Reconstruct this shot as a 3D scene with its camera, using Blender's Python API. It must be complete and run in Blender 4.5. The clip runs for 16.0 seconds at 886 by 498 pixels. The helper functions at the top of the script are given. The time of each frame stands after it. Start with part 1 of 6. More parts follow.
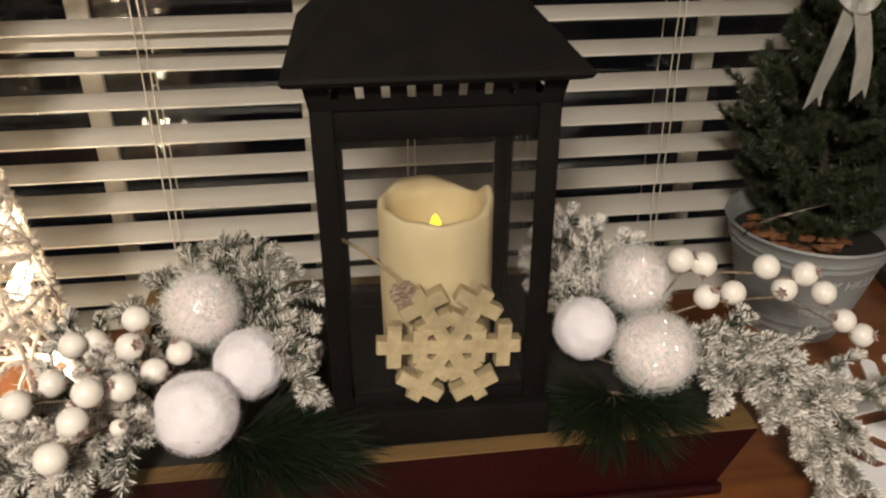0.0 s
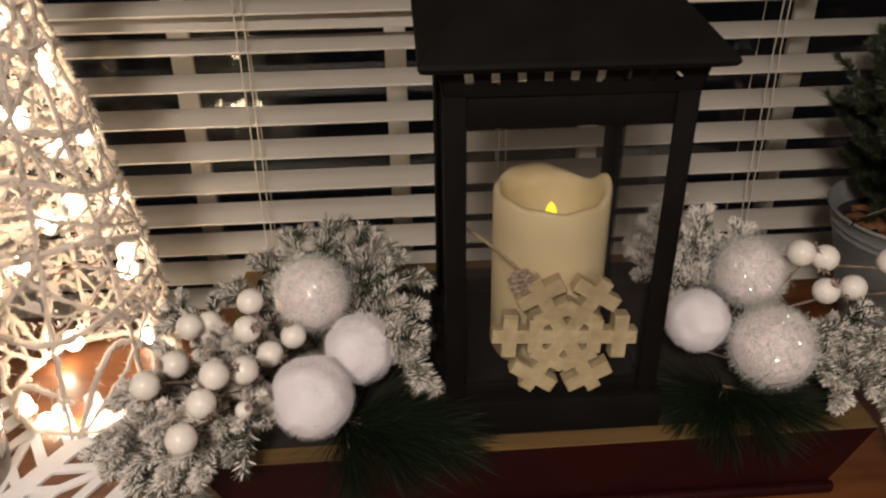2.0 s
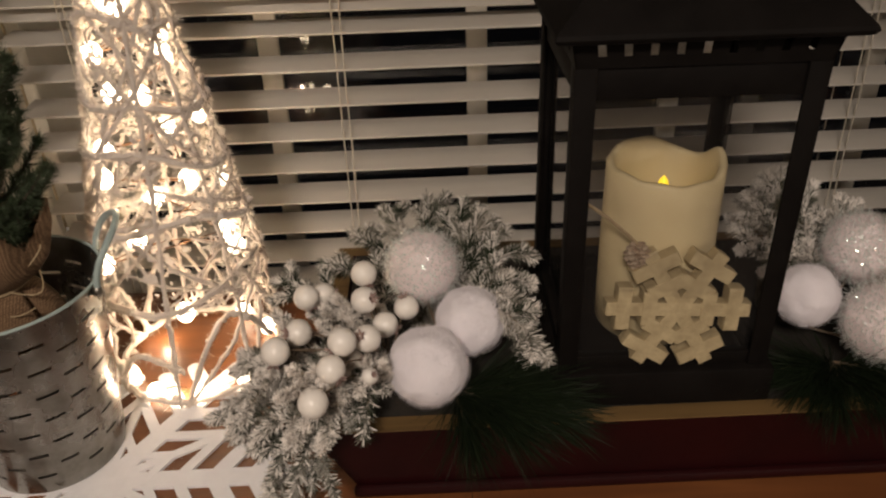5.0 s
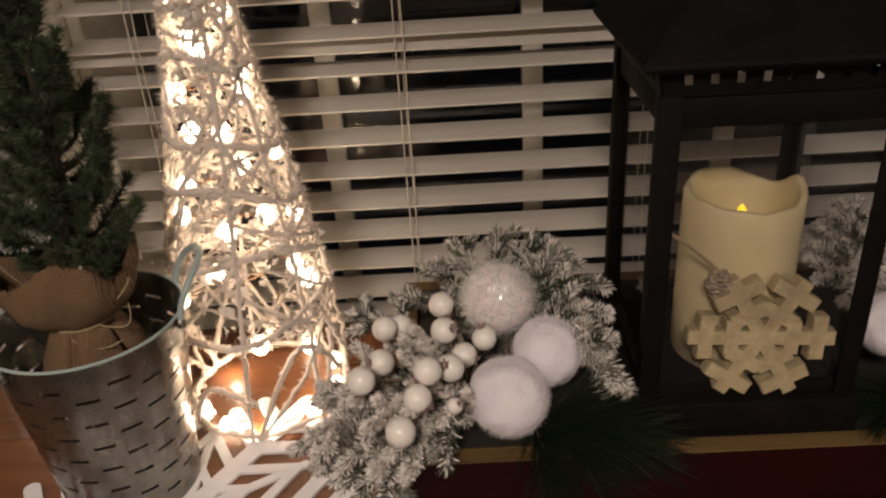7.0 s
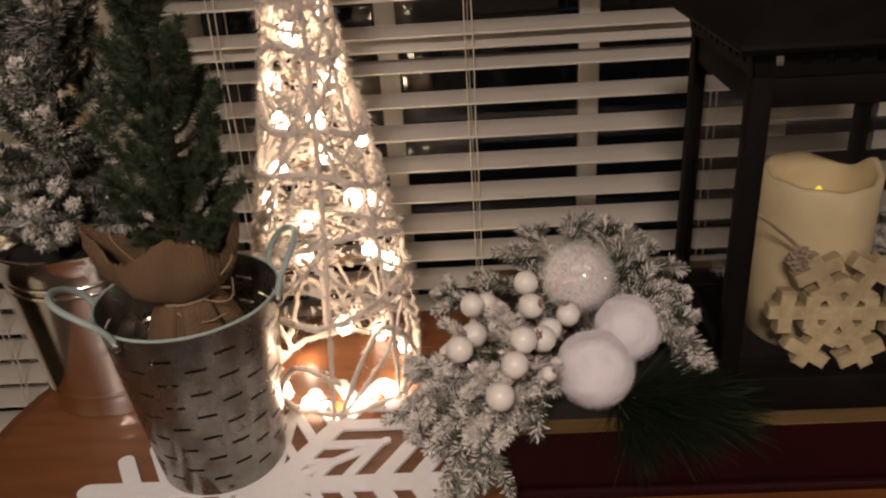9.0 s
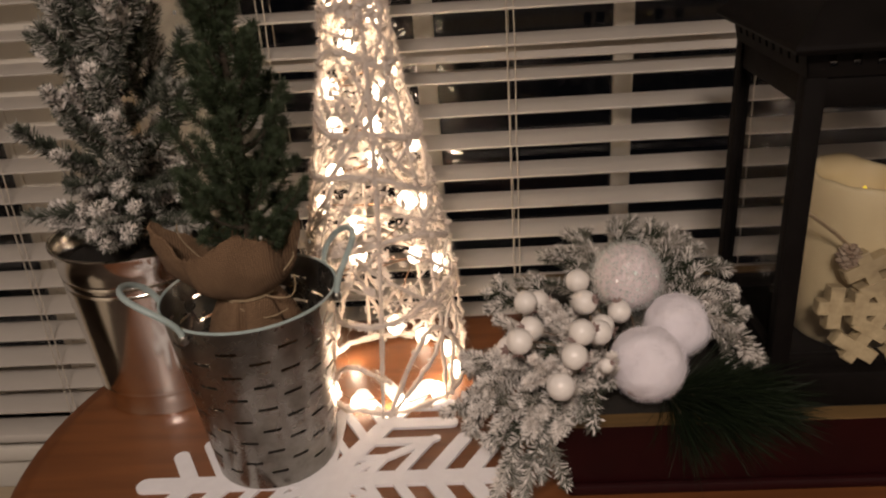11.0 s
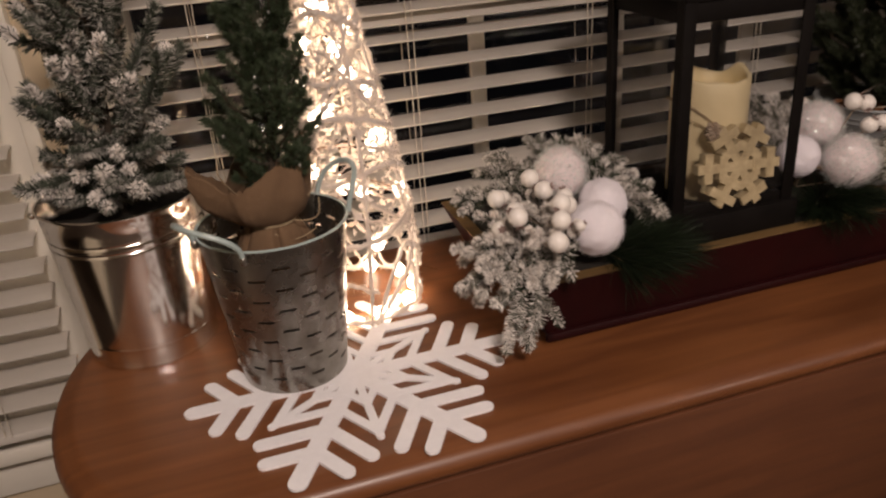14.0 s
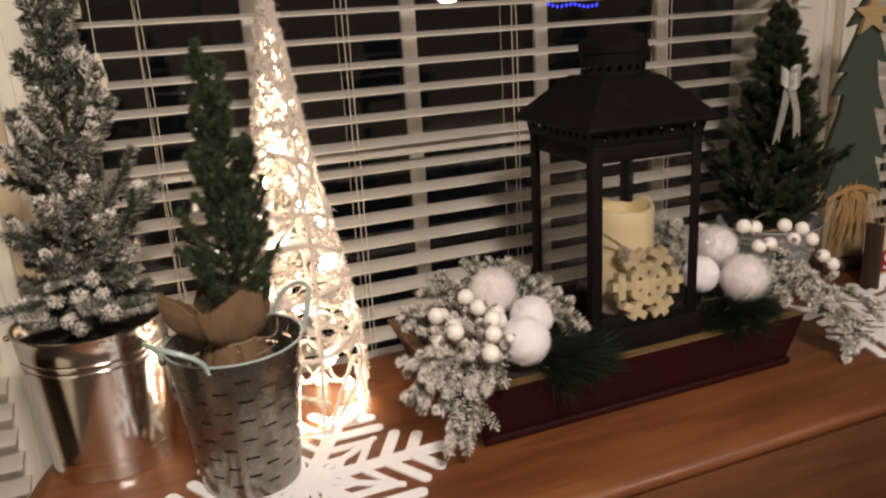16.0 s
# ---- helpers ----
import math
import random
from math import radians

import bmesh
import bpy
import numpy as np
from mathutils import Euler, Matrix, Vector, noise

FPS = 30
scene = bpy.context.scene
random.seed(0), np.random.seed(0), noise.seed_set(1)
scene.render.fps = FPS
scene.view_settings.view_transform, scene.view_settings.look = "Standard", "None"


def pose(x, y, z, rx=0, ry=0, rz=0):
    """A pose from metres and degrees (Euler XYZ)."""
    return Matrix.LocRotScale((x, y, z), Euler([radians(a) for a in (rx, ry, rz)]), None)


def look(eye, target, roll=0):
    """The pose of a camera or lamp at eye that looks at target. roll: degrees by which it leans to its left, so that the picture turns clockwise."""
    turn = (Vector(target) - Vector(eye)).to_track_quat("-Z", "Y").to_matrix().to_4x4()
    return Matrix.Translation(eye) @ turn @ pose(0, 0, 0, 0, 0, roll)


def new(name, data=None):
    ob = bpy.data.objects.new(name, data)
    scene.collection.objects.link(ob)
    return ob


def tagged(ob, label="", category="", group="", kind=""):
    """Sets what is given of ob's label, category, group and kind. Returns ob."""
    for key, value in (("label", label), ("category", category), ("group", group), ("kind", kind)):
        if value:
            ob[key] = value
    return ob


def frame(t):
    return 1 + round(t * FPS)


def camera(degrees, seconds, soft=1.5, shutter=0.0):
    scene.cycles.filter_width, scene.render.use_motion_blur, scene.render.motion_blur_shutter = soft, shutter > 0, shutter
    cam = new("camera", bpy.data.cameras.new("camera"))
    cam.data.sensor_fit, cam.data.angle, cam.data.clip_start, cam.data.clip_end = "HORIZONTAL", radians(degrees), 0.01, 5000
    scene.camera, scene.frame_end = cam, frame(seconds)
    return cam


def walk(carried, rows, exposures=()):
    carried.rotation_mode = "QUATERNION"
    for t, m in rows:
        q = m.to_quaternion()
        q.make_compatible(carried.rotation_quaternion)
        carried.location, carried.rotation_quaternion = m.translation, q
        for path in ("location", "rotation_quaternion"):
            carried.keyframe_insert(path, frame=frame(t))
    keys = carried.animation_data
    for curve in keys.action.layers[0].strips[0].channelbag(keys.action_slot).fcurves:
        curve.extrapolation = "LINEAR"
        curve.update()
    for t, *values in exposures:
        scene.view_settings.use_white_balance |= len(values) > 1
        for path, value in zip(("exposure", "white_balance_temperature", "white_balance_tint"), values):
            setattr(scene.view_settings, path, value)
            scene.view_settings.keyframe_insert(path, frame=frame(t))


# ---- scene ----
cam = camera(59.4, 16.0, soft=2.2, shutter=0.4)
PATH = [
    (0, (0.151, 0.137, 1.298), (0.369, 1.884, 0.348), -0.2),
    (0.5, (0.141, 0.147, 1.298), (0.348, 1.891, 0.341), -0.3),
    (1, (0.125, 0.153, 1.299), (0.318, 1.893, 0.333), -0.5),
    (1.5, (0.103, 0.153, 1.297), (0.262, 1.89, 0.318), -0.5),
    (2, (0.089, 0.152, 1.3), (0.204, 1.885, 0.308), -0.8),
    (2.5, (0.075, 0.146, 1.3), (0.173, 1.879, 0.305), -1.0),
    (3, (0.059, 0.143, 1.3), (0.151, 1.871, 0.297), -0.8),
    (3.5, (0.048, 0.141, 1.298), (0.131, 1.863, 0.284), -1.2),
    (4, (0.036, 0.138, 1.297), (0.107, 1.857, 0.278), -1.4),
    (6.3, (0.002, 0.143, 1.293), (-0.036, 1.895, 0.328), -3.5),
    (6.5, (-0.004, 0.141, 1.297), (-0.046, 1.902, 0.349), -3.7),
    (7, (-0.019, 0.131, 1.291), (-0.065, 1.908, 0.375), -3.7),
    (7.5, (-0.034, 0.117, 1.286), (-0.079, 1.906, 0.394), -3.9),
    (8, (-0.051, 0.106, 1.278), (-0.099, 1.899, 0.394), -3.9),
    (8.5, (-0.069, 0.094, 1.276), (-0.126, 1.89, 0.398), -3.8),
    (9, (-0.083, 0.087, 1.28), (-0.168, 1.883, 0.404), -4.0),
    (9.5, (-0.097, 0.079, 1.28), (-0.196, 1.886, 0.43), -4.2),
    (10, (-0.11, 0.071, 1.279), (-0.23, 1.888, 0.452), -4.0),
    (12.3, (-0.2243, 0.0469, 1.2632), (-0.156, 1.8677, 0.4433), -5.13),
    (12.5, (-0.2701, 0.0463, 1.2699), (-0.079, 1.8592, 0.4503), -5.38),
    (13, (-0.3582, 0.0173, 1.261), (0.042, 1.7955, 0.4355), -5.65),
    (13.5, (-0.3904, -0.0358, 1.2561), (0.128, 1.7119, 0.4277), -5.01),
    (13.8, (-0.3989, -0.075, 1.2707), (0.1306, 1.6529, 0.4079), -4.79),
    (14, (-0.4022, -0.1075, 1.2678), (0.118, 1.6293, 0.4157), -4.27),
    (14.5, (-0.4133, -0.1533, 1.2791), (0.1646, 1.5738, 0.444), -3.1),
    (15, (-0.4233, -0.1763, 1.2921), (0.2036, 1.5668, 0.541), -3.3),
    (15.5, (-0.4253, -0.1913, 1.3031), (0.2446, 1.5658, 0.633), -3.3),
    (16, (-0.4313, -0.2073, 1.3091), (0.2666, 1.5668, 0.732), -3.4),
]
walk(cam, [(t, look(eye, target, roll)) for t, eye, target, roll in PATH],
     [(0, 0.57, 6450, 3), (0.5, 0.53, 6470, 4), (1.0, 0.27, 6500, 6), (2.5, -0.09, 6600, 10), (3.5, -0.23, 6750, 9), (9, -0.45, 6750, 15), (12.5, -0.41, 6750, 16),
      (13.5, -0.26, 6750, 17), (14.5, -0.10, 6750, 18), (15.5, 0.06, 6600, 14), (16, 0.38, 6500, 10)])

# ---- world and large lights ----
world = bpy.data.worlds.new("night")
scene.world = world
world.use_nodes = True
world.node_tree.nodes["Background"].inputs[0].default_value = (0.006, 0.006, 0.007, 1)
world.node_tree.nodes["Background"].inputs[1].default_value = 0.3


def lamp(name, kind, loc, power, colour, size, target=None):
    d = bpy.data.lights.new(name, kind)
    d.energy, d.color = power, colour
    if kind == "AREA":
        d.shape, d.size = "DISK", size
    else:
        d.shadow_soft_size = size
    ob = new(name, d)
    ob.matrix_basis = look(loc, target) if target else Matrix.Translation(loc)
    return ob


WARM = (1.0, 0.865, 0.755)
CEIL = (-0.28, -0.95, 2.36)
PEND = (1.30, -1.38, 1.50)
lamp("ceiling_lamp_light", "AREA", (CEIL[0], CEIL[1], CEIL[2] - 0.07), 50.0, WARM, 0.42, (CEIL[0], CEIL[1], 0))
lamp("pendant_lamp_light", "POINT", (PEND[0], PEND[1], PEND[2] - 0.085), 27.0, WARM, 0.06)

# ---- materials ----


def material(name, colour, rough=0.5, metal=0.0, colour2=None, scale=20.0, detail=4.0, bump=0.0, bump_scale=None, stretch=(1, 1, 1), coords="Object",
             island=0.0, spec=0.5, translucent=0.0, sheen=0.0, coat=0.0, fine=None):
    m = bpy.data.materials.new(name)
    m.use_nodes = True
    nt = m.node_tree
    b = nt.nodes["Principled BSDF"]
    b.inputs["Roughness"].default_value = rough
    b.inputs["Metallic"].default_value = metal
    b.inputs["Specular IOR Level"].default_value = spec
    b.inputs["Coat Weight"].default_value = coat
    b.inputs["Coat Roughness"].default_value = 0.12
    b.inputs["Sheen Weight"].default_value = sheen
    b.inputs["Base Color"].default_value = (*colour, 1)
    tc = nt.nodes.new("ShaderNodeTexCoord")
    mp = nt.nodes.new("ShaderNodeMapping")
    mp.inputs["Scale"].default_value = stretch
    nt.links.new(tc.outputs[coords], mp.inputs[0])
    out = b.inputs["Base Color"]
    if colour2:
        n = nt.nodes.new("ShaderNodeTexNoise")
        n.inputs["Scale"].default_value, n.inputs["Detail"].default_value, n.inputs["Roughness"].default_value = scale, detail, 0.65
        nt.links.new(mp.outputs[0], n.inputs["Vector"])
        ramp = nt.nodes.new("ShaderNodeMapRange")
        ramp.inputs[1].default_value, ramp.inputs[2].default_value = 0.32, 0.68
        nt.links.new(n.outputs[0], ramp.inputs[0])
        mix = nt.nodes.new("ShaderNodeMix")
        mix.data_type = "RGBA"
        mix.inputs["A"].default_value, mix.inputs["B"].default_value = (*colour, 1), (*colour2, 1)
        fac = ramp.outputs[0]
        if island:
            g = nt.nodes.new("ShaderNodeNewGeometry")
            mm = nt.nodes.new("ShaderNodeMix")
            mm.inputs["Factor"].default_value = island
            nt.links.new(fac, mm.inputs["A"])
            nt.links.new(g.outputs["Random Per Island"], mm.inputs["B"])
            fac = mm.outputs["Result"]
        nt.links.new(fac, mix.inputs["Factor"])
        nt.links.new(mix.outputs["Result"], out)
        rr = nt.nodes.new("ShaderNodeMapRange")
        rr.inputs[3].default_value, rr.inputs[4].default_value = rough * 0.85, min(1, rough * 1.2)
        nt.links.new(n.outputs[0], rr.inputs[0])
        nt.links.new(rr.outputs[0], b.inputs["Roughness"])
    if bump:
        n2 = nt.nodes.new("ShaderNodeTexNoise")
        n2.inputs["Scale"].default_value, n2.inputs["Detail"].default_value = bump_scale or scale * 4, 5
        nt.links.new(mp.outputs[0], n2.inputs["Vector"])
        bp = nt.nodes.new("ShaderNodeBump")
        bp.inputs["Strength"].default_value, bp.inputs["Distance"].default_value = bump, 0.002
        nt.links.new(n2.outputs[0], bp.inputs["Height"])
        nt.links.new(bp.outputs[0], b.inputs["Normal"])
    if translucent:
        t = nt.nodes.new("ShaderNodeBsdfTranslucent")
        t.inputs[0].default_value = (*colour, 1)
        ms = nt.nodes.new("ShaderNodeMixShader")
        ms.inputs[0].default_value = translucent
        o = nt.nodes["Material Output"]
        nt.links.new(b.outputs[0], ms.inputs[1])
        nt.links.new(t.outputs[0], ms.inputs[2])
        nt.links.new(ms.outputs[0], o.inputs[0])
    return m


def weave(m, pitch):
    """Crossed threads as colour and relief."""
    nt = m.node_tree
    b = nt.nodes["Principled BSDF"]
    tc = nt.nodes.new("ShaderNodeTexCoord")
    waves = []
    for axis in ("X", "Z"):
        wv = nt.nodes.new("ShaderNodeTexWave")
        wv.bands_direction = axis
        wv.inputs["Scale"].default_value = 0.314 / pitch
        wv.inputs["Distortion"].default_value, wv.inputs["Detail"].default_value, wv.inputs["Detail Scale"].default_value = 3.0, 2, 3
        nt.links.new(tc.outputs["Object"], wv.inputs["Vector"])
        waves.append(wv)
    mul = nt.nodes.new("ShaderNodeMath")
    mul.operation = "MULTIPLY"
    nt.links.new(waves[0].outputs["Fac"], mul.inputs[0])
    nt.links.new(waves[1].outputs["Fac"], mul.inputs[1])
    mix = nt.nodes.new("ShaderNodeMix")
    mix.data_type = "RGBA"
    mix.inputs["A"].default_value, mix.inputs["B"].default_value = (0.115, 0.066, 0.035, 1), (0.300, 0.190, 0.108, 1)
    nt.links.new(mul.outputs[0], mix.inputs["Factor"])
    nt.links.new(mix.outputs["Result"], b.inputs["Base Color"])
    bp = nt.nodes.new("ShaderNodeBump")
    bp.inputs["Strength"].default_value, bp.inputs["Distance"].default_value = 0.35, 0.0008
    nt.links.new(mul.outputs[0], bp.inputs["Height"])
    nt.links.new(bp.outputs[0], b.inputs["Normal"])
    return m


def glow(name, colour, strength):
    m = bpy.data.materials.new(name)
    m.use_nodes = True
    b = m.node_tree.nodes["Principled BSDF"]
    b.inputs["Base Color"].default_value = (*colour, 1)
    b.inputs["Emission Color"].default_value, b.inputs["Emission Strength"].default_value = (*colour, 1), strength
    return m


def flocked(name, green, snow, amount, patch=55, facing=0.55, island=0.18):
    """Needles with flock lying on the faces that look upwards."""
    m = bpy.data.materials.new(name)
    m.use_nodes = True
    nt = m.node_tree
    b = nt.nodes["Principled BSDF"]
    b.inputs["Roughness"].default_value = 0.95
    b.inputs["Specular IOR Level"].default_value = 0.15
    g = nt.nodes.new("ShaderNodeNewGeometry")
    sep = nt.nodes.new("ShaderNodeSeparateXYZ")
    nt.links.new(g.outputs["Normal"], sep.inputs[0])
    tc = nt.nodes.new("ShaderNodeTexCoord")
    n = nt.nodes.new("ShaderNodeTexNoise")
    n.inputs["Scale"].default_value, n.inputs["Detail"].default_value = patch, 3
    nt.links.new(tc.outputs["Object"], n.inputs["Vector"])
    a = nt.nodes.new("ShaderNodeMath")
    a.operation = "MULTIPLY_ADD"
    a.inputs[1].default_value, a.inputs[2].default_value = facing, amount - 1.0
    nt.links.new(sep.outputs[2], a.inputs[0])
    c = nt.nodes.new("ShaderNodeMath")
    c.operation = "MULTIPLY_ADD"
    c.inputs[1].default_value = 1.3
    nt.links.new(n.outputs[0], c.inputs[0])
    nt.links.new(a.outputs[0], c.inputs[2])
    d = nt.nodes.new("ShaderNodeMath")
    d.operation = "MULTIPLY_ADD"
    d.inputs[1].default_value = island
    nt.links.new(g.outputs["Random Per Island"], d.inputs[0])
    nt.links.new(c.outputs[0], d.inputs[2])
    r = nt.nodes.new("ShaderNodeMapRange")
    r.inputs[1].default_value, r.inputs[2].default_value = 0.0, 0.6
    nt.links.new(d.outputs[0], r.inputs[0])
    mix = nt.nodes.new("ShaderNodeMix")
    mix.data_type = "RGBA"
    mix.inputs["A"].default_value, mix.inputs["B"].default_value = (*green, 1), (*snow, 1)
    nt.links.new(r.outputs[0], mix.inputs["Factor"])
    nt.links.new(mix.outputs["Result"], b.inputs["Base Color"])
    return m


def wood(name, dark, light, rough=0.28, coat=0.3, along="X", rings=7.0):
    m = bpy.data.materials.new(name)
    m.use_nodes = True
    nt = m.node_tree
    b = nt.nodes["Principled BSDF"]
    tc = nt.nodes.new("ShaderNodeTexCoord")
    mp = nt.nodes.new("ShaderNodeMapping")
    mp.inputs["Scale"].default_value = {"X": (0.6, 7, 7), "Y": (7, 0.6, 7), "Z": (7, 7, 0.6)}[along]
    nt.links.new(tc.outputs["Object"], mp.inputs[0])
    n = nt.nodes.new("ShaderNodeTexNoise")
    n.inputs["Scale"].default_value, n.inputs["Detail"].default_value, n.inputs["Distortion"].default_value = rings, 8, 0.6
    nt.links.new(mp.outputs[0], n.inputs["Vector"])
    n2 = nt.nodes.new("ShaderNodeTexNoise")
    n2.inputs["Scale"].default_value, n2.inputs["Detail"].default_value = 3.0, 3
    nt.links.new(tc.outputs["Object"], n2.inputs["Vector"])
    add = nt.nodes.new("ShaderNodeMix")
    add.inputs["Factor"].default_value = 0.45
    nt.links.new(n.outputs[0], add.inputs["A"])
    nt.links.new(n2.outputs[0], add.inputs["B"])
    r = nt.nodes.new("ShaderNodeMapRange")
    r.inputs[1].default_value, r.inputs[2].default_value = 0.35, 0.65
    nt.links.new(add.outputs["Result"], r.inputs[0])
    mix = nt.nodes.new("ShaderNodeMix")
    mix.data_type = "RGBA"
    mix.inputs["A"].default_value, mix.inputs["B"].default_value = (*dark, 1), (*light, 1)
    nt.links.new(r.outputs[0], mix.inputs["Factor"])
    nt.links.new(mix.outputs["Result"], b.inputs["Base Color"])
    rr = nt.nodes.new("ShaderNodeMapRange")
    rr.inputs[3].default_value, rr.inputs[4].default_value = rough * 0.8, rough * 1.4
    nt.links.new(n2.outputs[0], rr.inputs[0])
    nt.links.new(rr.outputs[0], b.inputs["Roughness"])
    b.inputs["Coat Weight"].default_value, b.inputs["Coat Roughness"].default_value = coat, 0.2
    bp = nt.nodes.new("ShaderNodeBump")
    bp.inputs["Strength"].default_value, bp.inputs["Distance"].default_value = 0.12, 0.001
    nt.links.new(n.outputs[0], bp.inputs["Height"])
    nt.links.new(bp.outputs[0], b.inputs["Normal"])
    return m


def pane_glass(name, tint=0.98, base=0.05, haze=0.0):
    m = bpy.data.materials.new(name)
    m.use_nodes = True
    nt = m.node_tree
    nt.nodes.remove(nt.nodes["Principled BSDF"])
    tr = nt.nodes.new("ShaderNodeBsdfTransparent")
    tr.inputs[0].default_value = (tint, tint, tint, 1)
    gl = nt.nodes.new("ShaderNodeBsdfGlossy")
    gl.inputs["Roughness"].default_value = 0.01
    lw = nt.nodes.new("ShaderNodeLayerWeight")
    lw.inputs[0].default_value = 0.5
    pw = nt.nodes.new("ShaderNodeMath")
    pw.operation, pw.inputs[1].default_value = "POWER", 5.0
    fr = nt.nodes.new("ShaderNodeMath")
    fr.operation, fr.inputs[1].default_value, fr.inputs[2].default_value = "MULTIPLY_ADD", 0.9, base
    ms = nt.nodes.new("ShaderNodeMixShader")
    nt.links.new(lw.outputs["Facing"], pw.inputs[0])
    nt.links.new(pw.outputs[0], fr.inputs[0])
    nt.links.new(fr.outputs[0], ms.inputs[0])
    nt.links.new(tr.outputs[0], ms.inputs[1])
    nt.links.new(gl.outputs[0], ms.inputs[2])
    df = nt.nodes.new("ShaderNodeBsdfDiffuse")
    df.inputs[0].default_value = (0.8, 0.8, 0.8, 1)
    mh = nt.nodes.new("ShaderNodeMixShader")
    mh.inputs[0].default_value = haze
    nt.links.new(ms.outputs[0], mh.inputs[1])
    nt.links.new(df.outputs[0], mh.inputs[2])
    nt.links.new(mh.outputs[0], nt.nodes["Material Output"].inputs[0])
    return m


